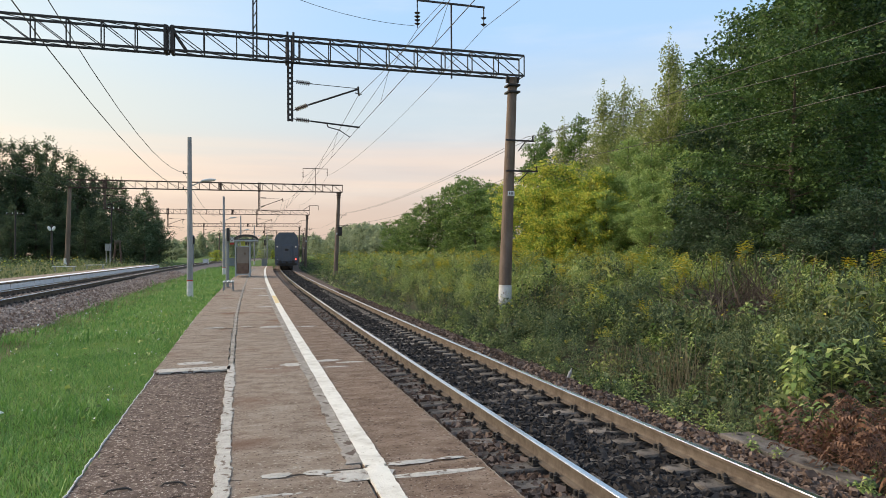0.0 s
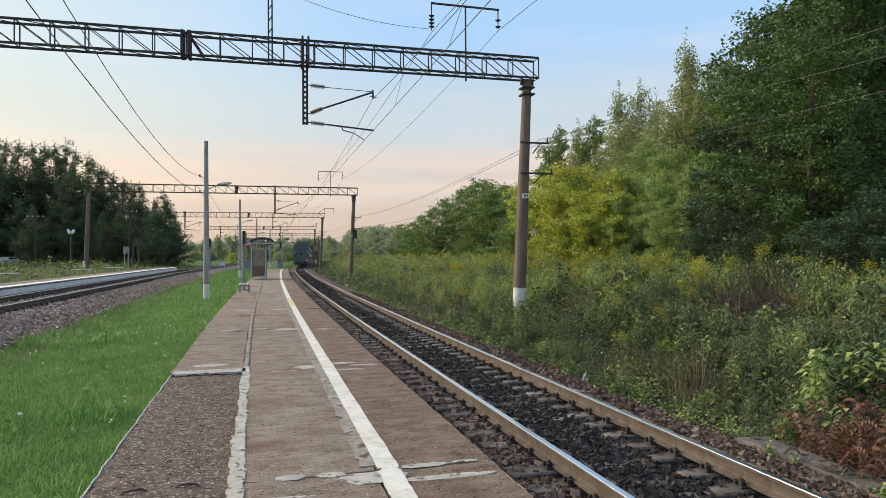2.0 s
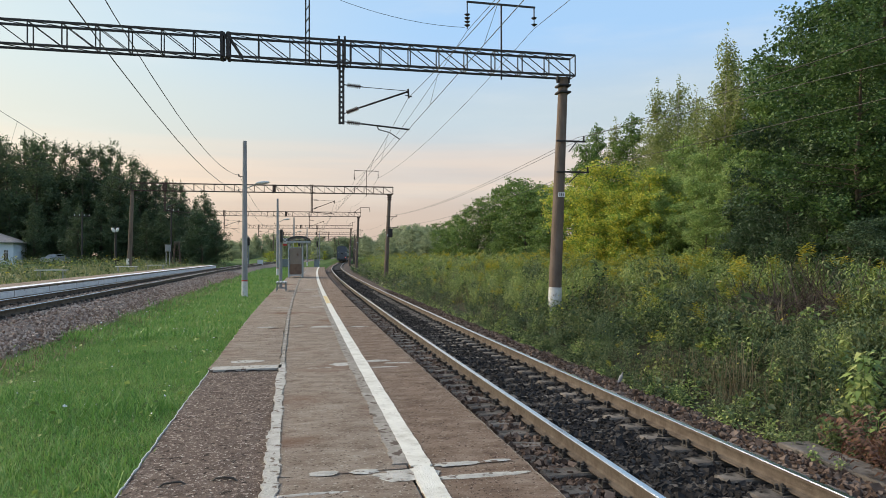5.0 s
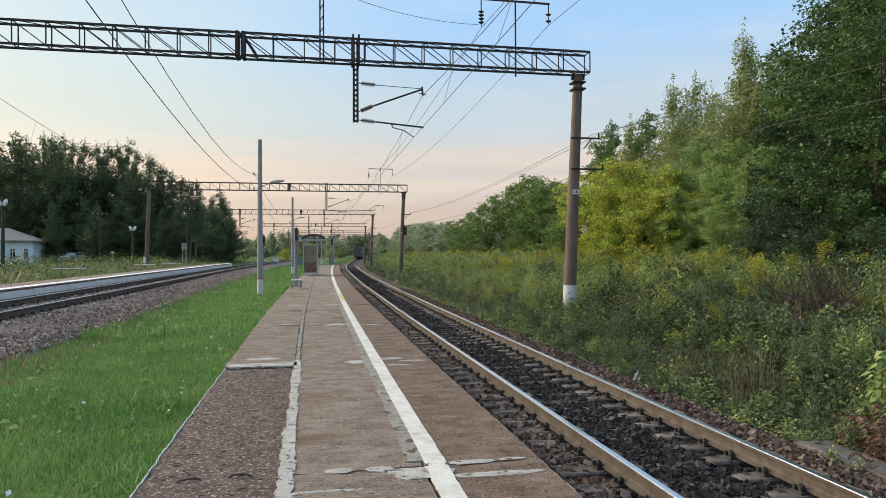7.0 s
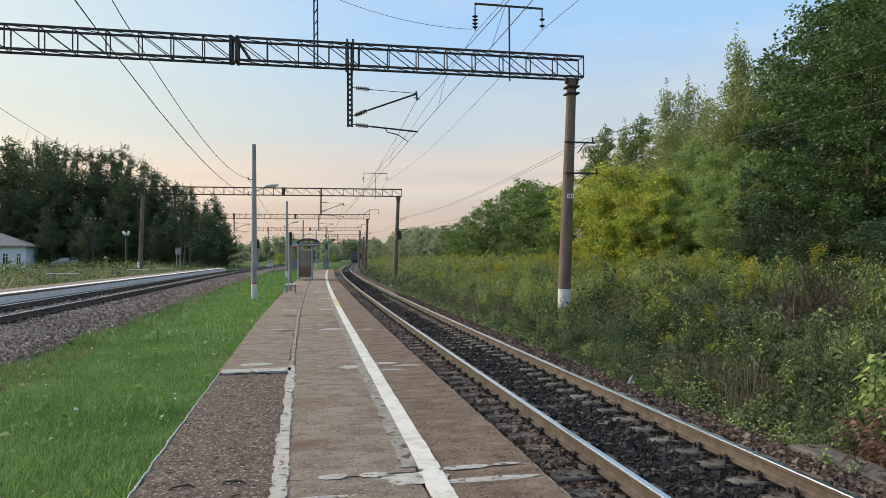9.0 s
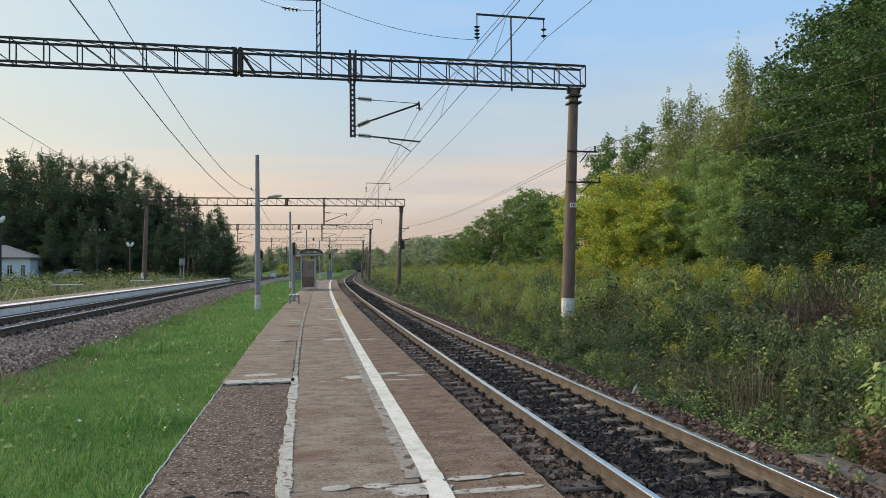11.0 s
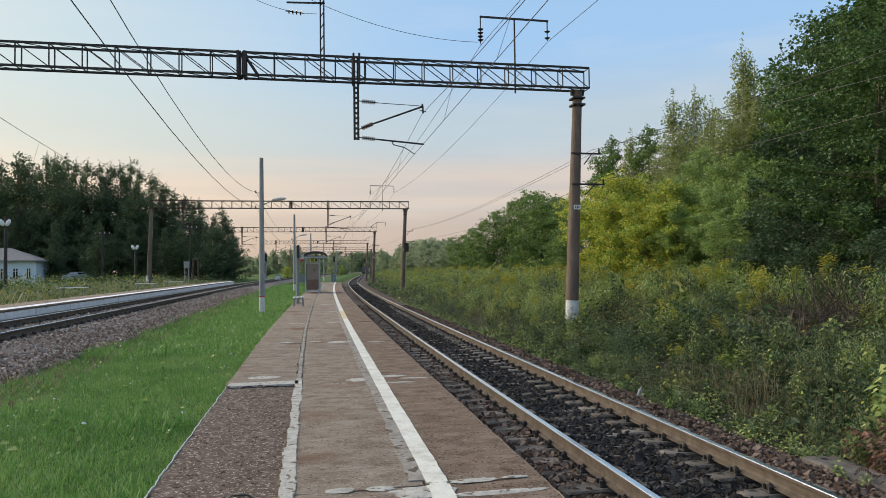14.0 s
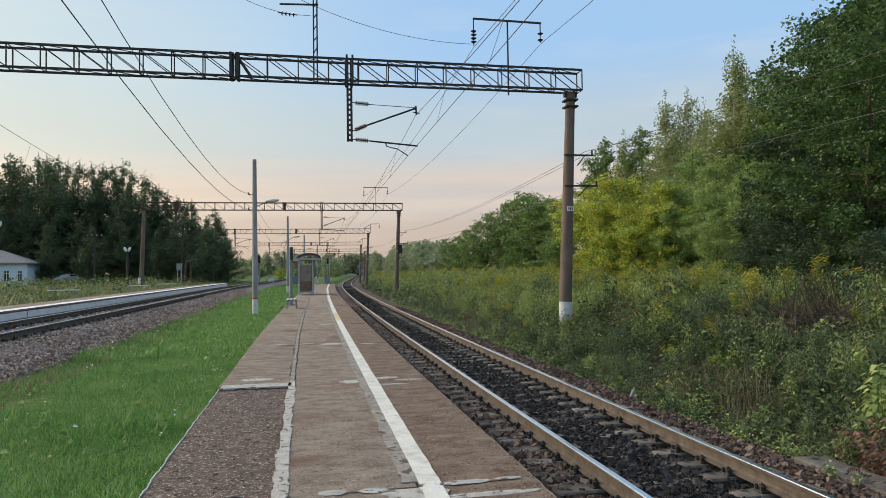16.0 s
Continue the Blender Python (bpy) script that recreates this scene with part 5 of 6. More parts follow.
def weeds(n, s0, s1, o0, o1, kinds, scale, seed, templates, bright):
    """Weeds over the bank; kinds: the shares of goldenrod, bushy herb and dry stalks; bright: how much takes the fresh
    green, which also paints in sunlit tops.
    """
    rng = np.random.default_rng(seed)
    s, o = rng.uniform(s0, s1, n), rng.uniform(o0, o1, n)
    p = np.array([along(MAIN, a, b)[0][:2] for a, b in zip(s, o)])
    bare = np.array([noise.noise((a * 0.75, b * 0.6, 41)) for a, b in p])
    q = ~in_clearing(p) & (bare > rng.uniform(-0.75, 0.05, n))
    p, o, bare, n = p[q], o[q], bare[q], int(q.sum())
    z = np.array([height_at(a, b) for a, b in p])
    clump = np.array([noise.noise((a * 0.45, b * 0.45, 11)) for a, b in p])
    k = scale * rng.lognormal(0, 0.16, n) * np.clip(0.34 + 0.66 * (o - o0) / 5.0, 0.3, 1) * (1 + 0.35 * clump + 0.45 * bare)
    places, m = np.column_stack([p, z - 0.03]), turns(rng, n, 0.12) * k[:, None, None]
    what = np.searchsorted(np.cumsum(kinds), np.clip(rng.uniform(0, 1, n) * 0.75 + 0.12 + 0.8 * clump, 0, 0.999))
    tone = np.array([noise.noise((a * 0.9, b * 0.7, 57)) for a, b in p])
    # fresh green grows likelier up the bank: sunlit tops painted by colour
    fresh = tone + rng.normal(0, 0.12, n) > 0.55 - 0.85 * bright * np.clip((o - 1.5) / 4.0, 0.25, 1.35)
    variant = rng.integers(0, 3, n)
    out = {WEED: [], PLUME: [], DRY: [], WEED_FRESH_LIT: []}
    for i, (gold, plume, bush, dry) in enumerate(templates):
        for lit, mat in ((True, WEED_FRESH_LIT), (False, WEED)):
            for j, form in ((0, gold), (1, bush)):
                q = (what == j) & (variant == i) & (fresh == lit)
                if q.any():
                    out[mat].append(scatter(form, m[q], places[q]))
        q = (what == 0) & (variant == i) & (rng.uniform(0, 1, n) < np.where(o > 5.5, 0.17, 0.05) * (1 + 2.2 * clump))
        if q.any():
            out[PLUME].append(scatter(plume, m[q], places[q]))
        q = (what == 2) & (variant == i)
        if q.any():
            out[DRY].append(scatter(dry, m[q], places[q]))
    for mat, label, nm in ((WEED, "tall dull green weeds on the bank", "tall_weeds"), (WEED_FRESH_LIT, "fresh green leafy weeds, sunlit tops painted into their colour", "leafy_weeds"), (PLUME, "yellow plumes of goldenrod above the weeds", "goldenrod_flowers"), (DRY, "dry brown stalks among the weeds", "dry_stalks")):
        if out[mat]:
            v, f = join(out[mat])
            tagged(new(nm, mesh_np(nm, v, f, [mat])), label, "weeds", kind="stuff")


weeds(2000, 4, 24, 2.3, 9.5, (0.34, 0.56, 0.10), 1.0, 71, WEEDS, 0.22)
weeds(1200, 6, 30, 6.5, 12.5, (0.74, 0.18, 0.08), 1.18, 75, WEEDS, 0.75)
weeds(2100, 22, 55, 2.6, 15, (0.58, 0.34, 0.08), 1.15, 72, WEEDS, 0.7)
weeds(3000, 52, 130, 3.2, 22, (0.60, 0.36, 0.04), 1.25, 73, WEEDS_AFAR, 0.75)
weeds(900, 125, 320, 3.4, 26, (0.60, 0.38, 0.02), 1.6, 74, WEEDS_AFAR, 0.75)


def broadleaf(seed):
    """A leafy young plant, a metre high: stems with broad folded leaves."""
    rng = np.random.default_rng(seed)
    form = []
    for k in range(4):
        d, h = rng.normal(0, 0.12, 2), rng.uniform(0.7, 1.05)
        form += [shifted(stem_quads(h, 0.007, rng.normal(0, 0.1)), (*d, 0)), shifted(leaf_quads(rng, 15, 0.15, h, 0.05, 0.21, 0.085, 0.45), (*d, 0))]
    return join(form)


BROAD = [broadleaf(150 + i) for i in range(3)]


def leafy_plant(x, y, h, seed, mat):
    r = random.Random(seed)
    v, f = BROAD[seed % 3]
    ob = new("leafy_plant", mesh_np("leafy_plant", v, f, [mat]))
    ob.matrix_basis = pose(x, y, height_at(x, y) - 0.02, 0, 0, r.uniform(0, 360)) @ Matrix.Diagonal((h * r.uniform(0.9, 1.3), h * r.uniform(0.9, 1.3), h, 1))
    tagged(ob, "broad-leaved fresh green plant on the bank", "plant", "leafy plants on the bank")


for i, (x, y, h) in enumerate([(8.0, 8.4, 1.15), (8.5, 8.9, 1.0), (9.2, 8.7, 1.1), (6.9, 7.6, 0.6), (7.2, 7.2, 0.7), (9.7, 10.7, 0.8), (10.4, 11.4, 0.75), (11.3, 13.0, 0.9), (12.6, 13.2, 1.0), (8.4, 10.6, 0.6), (9.2, 12.4, 0.7), (14.2, 14.4, 1.2)]):
    leafy_plant(x, y, h, 300 + i, WEED_FRESH_LIT)
rs = random.Random(33)
for i in range(75):
    p = along(MAIN, 5 + 32 * rs.random() ** 1.3, rs.uniform(2.1, 3.1))[0]
    leafy_plant(p.x, p.y, rs.uniform(0.16, 0.36), 330 + i, WEED_FRESH_LIT)


def frond():
    """An arching fern frond with leaflets on both sides."""
    v, f = [], []
    for j in range(13):
        u = (j + 1) / 14
        p = np.array([u * 0.62, 0, 0.75 * math.sin(u * 2.2)])
        for sg in (-1, 1):
            l = 0.19 * (1.05 - u)
            b = len(v)
            v += [p - [0.02, 0, 0], p + [0.02, sg * l * 0.5, 0.02], p + [0.03, sg * l, -0.05], p + [-0.025, sg * l * 0.5, 0.0]]
            f.append((b, b + 1, b + 2, b + 3))
    return np.array(v), np.array(f)


def fern_patch():
    rng = np.random.default_rng(92)
    n = 300
    a, r = rng.uniform(0, 2 * np.pi, n), 1.25 * rng.uniform(0, 1, n) ** 0.5
    x, y = 7.5 + r * np.cos(a), 6.3 + r * np.sin(a)
    z = np.array([height_at(b, c) for b, c in zip(x, y)])
    v, f = scatter(frond(), turns(rng, n, 0.25) * rng.uniform(0.4, 0.85, (n, 1, 1)), np.column_stack([x, y, z]))
    tagged(new("withered_ferns", mesh_np("withered_ferns", v, f, [FERN_RED])), "withered red-brown ferns on the bank", "ferns", kind="stuff")


fern_patch()


def brush_heap():
    """A heap of thin dry sticks, most of them lying."""
    rng = np.random.default_rng(93)
    n = 620
    a, r = rng.uniform(0, 2 * np.pi, n), 2.1 * rng.uniform(0, 1, n) ** 0.6
    x, y = 12.7 + r * np.cos(a), 15.2 + 0.8 * r * np.sin(a)
    z = np.array([height_at(b, c) for b, c in zip(x, y)]) + rng.uniform(0, 0.75, n) * (1 - (r / 2.3) ** 2)
    v, f = scatter(stem_quads(1.0, 0.008, 0.12), turns(rng, n, 1.0) * rng.uniform(0.4, 1.5, (n, 1, 1)), np.column_stack([x, y, z]))
    tagged(new("brushwood_heap", mesh_np("brushwood_heap", v, f, [BRUSH])), "tangled heap of dry grey-brown brushwood", "brushwood", kind="stuff")


brush_heap()


def low_leaves(name, n, s0, s1, o0, o1, size, height, mat, label, seed, table=None, power=1.0):
    """A carpet of small leaves near the ground."""
    rng = np.random.default_rng(seed)
    s, o = s0 + (s1 - s0) * rng.uniform(0, 1, n) ** power, rng.uniform(o0, o1, n)
    p = np.array([along(table or MAIN, a, b)[0][:2] for a, b in zip(s, o)])
    z = np.array([height_at(a, b) for a, b in p])
    patchy = np.array([noise.noise((a * 0.5, b * 0.5, 21)) for a, b in p])
    keep = (patchy > rng.uniform(-0.6, 0.3, n)) & ~in_clearing(p)
    places = np.column_stack([p, z + rng.uniform(0, 1, n) ** 1.5 * height * (1 + patchy)])[keep]
    k = int(keep.sum())
    v, f = scatter(leaf_template(size), turns(rng, k, 0.6) * rng.lognormal(0, 0.3, k)[:, None, None], places)
    tagged(new(name, mesh_np(name, v, f, [mat])), label, "weeds", kind="stuff")


low_leaves("undergrowth", 24000, 3.5, 45, 2.3, 13, 0.075, 0.32, WEED, "dense low green undergrowth on the bank", 81, power=1.3)
low_leaves("undergrowth", 22000, 45, 140, 2.6, 20, 0.20, 0.6, WEED, "dense low green undergrowth on the bank", 82)
low_leaves("yellow_herbs", 1500, 5, 40, 3.2, 11, 0.07, 1.1, PLUME, "scattered yellow wild flowers among the weeds", 87)
low_leaves("track_side_herbs", 11000, 4, 60, 2.0, 3.3, 0.06, 0.16, WEED_FRESH_LIT, "fresh green herbs along the ballast edge", 83, power=1.3)
low_leaves("meadow_flowers", 3500, 30, 120, -34, -6.5, 0.13, 1.0, PLUME, "yellow goldenrod in the meadow by the building", 85, SIDE)
low_leaves("meadow_weeds", 26000, 25, 130, -45, -5.5, 0.20, 0.8, WEED, "weedy meadow behind the far platform", 86, SIDE)

low_leaves("lawn_herbs", 2600, 4, 40, -9.6, -5.5, 0.075, 0.10, WEED_FRESH_LIT, "broad-leaved herbs scattered in the lawn", 89)
low_leaves("lawn_flowers", 260, 4, 30, -9.6, -5.6, 0.045, 0.22, SIGN_WHITE, "small white flowers scattered in the lawn", 90)

# brushwood: a few fallen branches on the bank
for i, (s, o, t, l) in enumerate([(9.5, 6.8, 30, 2.2), (10.5, 7.6, -25, 2.6), (8.2, 7.2, 60, 1.8), (11.5, 8.4, 10, 2.4), (7.4, 6.2, -50, 1.6)]):
    bm = bmesh.new()
    rs = random.Random(i)
    p = Vector((-l / 2, 0, 0.0))
    for k in range(5):
        q = p + Vector((l / 5, rs.gauss(0, 0.06), rs.gauss(0.05, 0.05)))
        rod(bm, p, q, 0.018 - 0.003 * k, 0.015 - 0.003 * k, 5)
        rod(bm, q, q + Vector((rs.uniform(0.1, 0.3), rs.gauss(0, 0.3), rs.uniform(0, 0.3))), 0.008, 0.003, 4)
        p = q
    ob = part("fallen_branch", bm, BARK)
    x, y = along(MAIN, s, o)[0][:2]
    ob.matrix_basis = pose(x, y, height_at(x, y) + 0.02, 0, 0, t)
    tagged(ob, "bare grey fallen branch lying among weeds", "branch", "fallen branches")

# flat concrete slab lying in the ballast edge, and a crumpled bottle
bm = bmesh.new()
box(bm, (0.5, 1.9, 0.10), (0, 0, 0), bevel=0.015)
ob = part("loose_slab", bm, SLEEPER)
ob.matrix_basis = on_track(MAIN, 6.7, 2.45, -0.40) @ pose(0, 0, 0, 2, 3, 4)
tagged(ob, "weathered concrete slab lying at the ballast edge", "slab")
bm = bmesh.new()
rod(bm, (0, 0, 0), (0, 0, 0.17), 0.035, 0.035, 10)
rod(bm, (0, 0, 0.17), (0, 0, 0.21), 0.035, 0.013, 10)
rod(bm, (0, 0, 0.21), (0, 0, 0.25), 0.014, 0.014, 8)
ob = part("plastic_bottle", bm, GREY_POST)
bx, by = along(MAIN, 12.2, 2.2)[0][:2]
ob.matrix_basis = pose(bx, by, -0.42, 18, 10, 40)
tagged(ob, "pale blue-white plastic bottle dropped in the ballast", "bottle")

# ---------------------------------------------------------------- lamp posts


def lamp_post(height):
    p = new("lamp_post")
    bm = bmesh.new()
    rod(bm, (0, 0, 0.8), (0, 0, height), 0.145, 0.095, 14)
    part("post", bm, GREY_POST, p)
    bm = bmesh.new()
    rod(bm, (0, 0, -0.5), (0, 0, 0.8), 0.155, 0.146, 14)
    part("post_foot", bm, LIME, p, "pale limewashed post foot")
    bm = bmesh.new()
    rod(bm, (0, 0, 0.80), (0, 0, 0.86), 0.149, 0.148, 14)
    part("band", bm, SIGN_RED, p, "thin red painted band")
    bm = bmesh.new()
    rod(bm, (0.05, 0, 5.35), (0.6, 0, 5.62), 0.025, n=8)
    rod(bm, (-0.12, 0, 5.3), (0.12, 0, 5.3), 0.03, n=8)
    part("arm", bm, GREY_PAINT, p)
    bm = bmesh.new()
    bmesh.ops.create_uvsphere(bm, u_segments=14, v_segments=8, radius=1, matrix=Matrix.Translation((0.85, 0, 5.66)) @ Matrix.Rotation(radians(-6), 4, "Y") @ Matrix.Diagonal((0.36, 0.13, 0.085, 1)))
    part("lamp_head", bm, LIME, p, "cobra-head street light fitting", True)
    bm = bmesh.new()
    for z in (5.2, 5.95):
        bar(bm, (-0.3, -0.03, z), (0.1, -0.03, z), 0.03)
        rod(bm, (-0.28, -0.03, z), (-0.28, -0.03, z + 0.12), 0.03, n=8)
    part("cable_bracket", bm, IRON, p)
    return tagged(p, "grey concrete lamp post with one street light arm", "lamp post", "lamp posts along the platform")


LAMPS = [(-2.50, 34.6, 0.05), (-1.85, 68.9, 0.05), (-0.4, 103, 0.1), (2.0, 137, 0.1), (5.5, 171, 0.1)]
lp = lamp_post(7.7)
lp.matrix_basis = pose(*LAMPS[0])
for q in LAMPS[1:]:
    copy_thing(lp, pose(*q, 0, 0, -2))

# ---------------------------------------------------------------- platform furniture


def shelter():
    """A small waiting shelter with an arched roof; its origin at the middle of its floor."""
    w, d, h = 1.12, 3.2, 3.08
    t = new("waiting_shelter")
    for x in (-w / 2, w / 2):
        for y in (-d / 2, d / 2):
            bm = bmesh.new()
            box(bm, (0.11, 0.11, h), (x, y, h / 2), bevel=0.01)
            part("post", bm, PALE_STEEL, t)
    bm = bmesh.new()
    n, rx = 12, 0.98
    pts = [(math.cos(math.pi * (1 - i / n)) * rx + 0.28, h + 0.02 + math.sin(math.pi * i / n) * 0.42) for i in range(n + 1)]
    for (xa, za), (xb, zb) in zip(pts, pts[1:]):
        v = [bm.verts.new(c) for c in ((xa, -d / 2 - 0.3, za), (xb, -d / 2 - 0.3, zb), (xb, d / 2 + 0.3, zb), (xa, d / 2 + 0.3, za))]
        bm.faces.new(v)
    bmesh.ops.remove_doubles(bm, verts=bm.verts, dist=0.001)
    bmesh.ops.solidify(bm, geom=bm.faces[:], thickness=0.13)
    part("roof", bm, DARK_ROOF, t, "dark arched canopy")
    for y in (-d / 2 - 0.25, d / 2 + 0.25):
        bm = bmesh.new()
        bar(bm, (0.28 - rx, y, h + 0.02), (0.28 + rx, y, h + 0.02), 0.06)
        for i in range(2, n - 1, 2):
            x, z = pts[i]
            bar(bm, (x, y, h + 0.02), (x, y, z), 0.03)
        part("roof_frame", bm, DARK_ROOF, t)
        bm = bmesh.new()
        bar(bm, (0.30 - rx, y, h - 0.07), (0.26 + rx, y, h - 0.07), 0.07, 0.13)
        part("tie_beam", bm, PALE_STEEL, t)
    for y in (-d / 2, d / 2):
        bm = bmesh.new()
        box(bm, (w - 0.22, 0.03, 2.12), (0, y, 1.42), bevel=0.005)
        part("end_panel", bm, SHELTER_PANEL, t, "brown tinted plastic panel")
        bm = bmesh.new()
        box(bm, (w - 0.22, 0.045, 0.85), (0, y, 0.72), bevel=0.005)
        part("rust_stained_panel", bm, PANEL_RUST, t)
        bm = bmesh.new()
        for z in (0.22, 2.52):
            bar(bm, (-w / 2, y, z), (w / 2, y, z), 0.06)
        part("cross_rail", bm, PALE_STEEL, t)
    bm = bmesh.new()
    box(bm, (0.03, d - 0.1, 2.25), (-w / 2, 0, 1.35), bevel=0.005)
    part("back_panel", bm, SHELTER_PANEL, t)
    bm = bmesh.new()
    box(bm, (0.36, 0.03, 0.38), (0.02, -d / 2 - 0.06, 2.78), bevel=0.005)
    s = part("notice", bm, SIGN_YELLOW, t, "small yellow-green notice under the roof")
    bm = bmesh.new()
    for i in range(4):
        box(bm, (0.24, 0.006, 0.03), (0.02, -d / 2 - 0.079, 2.89 - 0.075 * i))
    part("notice_mark", bm, SIGN_BLACK, s)
    bm = bmesh.new()
    box(bm, (0.36, d - 0.3, 0.05), (-w / 2 + 0.25, 0, 0.48), bevel=0.01)
    part("seat", bm, WOOD, t)
    return tagged(t, "small waiting shelter with arched roof and brown panels", "shelter")


sh = shelter()
sh.matrix_basis = on_track(MAIN, 59.6, -4.64, PLAT_Z)


def bench(length=1.6):
    """A backless bench of slats on two metal trestles."""
    t = new("bench")
    for i in range(6):
        bm = bmesh.new()
        box(bm, (0.062, length, 0.04), (-0.235 + 0.094 * i, 0, 0.47), bevel=0.006)
        part("slat", bm, BLUE_GREY_WOOD if i % 2 else SIGN_WHITE, t)
    for y in (-length / 2 + 0.15, length / 2 - 0.15):
        for x in (-0.24, 0.24):
            bm = bmesh.new()
            bar(bm, (x, y, 0), (x * 0.85, y, 0.45), 0.045)
            part("leg", bm, GREY_PAINT, t)
        bm = bmesh.new()
        bar(bm, (-0.24, y, 0.43), (0.24, y, 0.43), 0.045)
        part("crossbar", bm, GREY_PAINT, t)
        bm = bmesh.new()
        bar(bm, (-0.22, y, 0.15), (0.22, y, 0.15), 0.03)
        part("crossbar", bm, GREY_PAINT, t)
    return tagged(t, "backless slatted bench with white and grey slats", "bench", "benches on the platform")


b0 = bench()
b0.matrix_basis = on_track(MAIN, 36.8, -4.93, PLAT_Z)
for s, o in ((64, -4.9), (72, -4.9), (79, -4.9)):
    copy_thing(b0, on_track(MAIN, s, o, PLAT_Z))
for x, y in ((-13.5, 42), (-13.2, 58), (-12.6, 66), (-14.8, 30)):
    copy_thing(b0, pose(x, y, height_at(x, y) + 0.15, 0, 0, 90))


def sign_post():
    t = new("sign_post")
    bm = bmesh.new()
    rod(bm, (0, 0, 0), (0, 0, 3.35), 0.10, 0.10, 12)
    part("post", bm, GREY_PAINT, t)
    bm = bmesh.new()
    box(bm, (0.14, 0.9, 0.75), (0.05, 0.1, 3.0), bevel=0.01)
    part("name_board", bm, SIGN_BLACK, t, "dark board seen edge-on")
    bm = bmesh.new()
    box(bm, (0.24, 0.03, 0.32), (0.25, 0.0, 2.72), bevel=0.01)
    s = part("signal_plate", bm, SIGN_WHITE, t, "white plate with dark ring")
    bm = bmesh.new()
    n = 16
    for i in range(n):
        a, b = 2 * math.pi * i / n, 2 * math.pi * (i + 1) / n
        bar(bm, (0.25 + 0.08 * math.cos(a), -0.02, 2.76 + 0.10 * math.sin(a)), (0.25 + 0.08 * math.cos(b), -0.02, 2.76 + 0.10 * math.sin(b)), 0.025)
    part("ring", bm, SIGN_BLACK, s)
    bm = bmesh.new()
    box(bm, (0.24, 0.034, 0.12), (0.25, 0.0, 2.49), bevel=0.005)
    part("red_plate", bm, SIGN_RED, t)
    return tagged(t, "grey post with dark board and red-white plates", "sign")


sp = sign_post()
sp.matrix_basis = on_track(MAIN, 40.5, -5.12, PLAT_Z)


def fence_run(name, points, h, label):
    """A low tubular rail fence through points."""
    t = new(name)
    for a, b in zip(points, points[1:]):
        a, b = Vector(a), Vector(b)
        for q in (0.5, 1.0):
            bm = bmesh.new()
            rod(bm, a + Vector((0, 0, h * q)), b + Vector((0, 0, h * q)), 0.03, n=6)
            part("rail", bm, GREY_PAINT, t)
    for a in points:
        bm = bmesh.new()
        rod(bm, a, Vector(a) + Vector((0, 0, h)), 0.035, n=6)
        part("post", bm, GREY_PAINT, t)
    return tagged(t, label, "fence")


fence_run("railing", [along(MAIN, s, -5.2, PLAT_Z)[0][:] for s in (82, 85, 88, 91, 94)], 0.95, "low grey tubular railing at the platform end")


def cabinet(name, w, d, h, x, y, label, mat, legs=0.0):
    """An upright trackside box with a lid that overhangs, a door and a handle."""
    t = new(name)
    bm = bmesh.new()
    box(bm, (w, d, h), (0, 0, legs + h / 2), bevel=0.02)
    part("body", bm, mat, t)
    bm = bmesh.new()
    box(bm, (w + 0.1, d + 0.1, 0.05), (0, 0, legs + h + 0.02), bevel=0.01)
    part("lid", bm, GREY_PAINT, t)
    bm = bmesh.new()
    box(bm, (w * 0.8, 0.02, h * 0.8), (0, -d / 2 - 0.012, legs + h * 0.48), bevel=0.004)
    dr = part("door", bm, mat, t)
    bm = bmesh.new()
    bar(bm, (w * 0.3, -d / 2 - 0.04, legs + h * 0.45), (w * 0.3, -d / 2 - 0.04, legs + h * 0.55), 0.025)
    part("handle", bm, IRON, dr)
    if legs:
        for sx in (-w * 0.35, w * 0.35):
            bm = bmesh.new()
            rod(bm, (sx, 0, 0), (sx, 0, legs), 0.05, n=8)
            part("leg", bm, mat, t)
    t.matrix_basis = pose(x, y, height_at(x, y))
    return tagged(t, label, "cabinet")


cabinet("relay_cabinet", 0.9, 0.6, 1.3, 3.3, 117, "grey trackside relay cabinet", GREY_PAINT)
cabinet("relay_cabinet", 1.6, 0.7, 1.4, -2.4, 130, "wide grey trackside relay cabinet", GREY_PAINT)
cabinet("relay_cabinet", 0.9, 0.6, 1.2, -6.0, 118, "white-grey trackside relay cabinet", SIGN_WHITE)
cabinet("relay_cabinet", 0.8, 0.5, 1.2, -8.5, 122, "white-grey trackside relay cabinet", SIGN_WHITE)
cabinet("kiosk_box", 0.55, 0.45, 0.75, -14.5, 83, "tall grey meter box on legs by the wood", GREY_POST, 1.9)


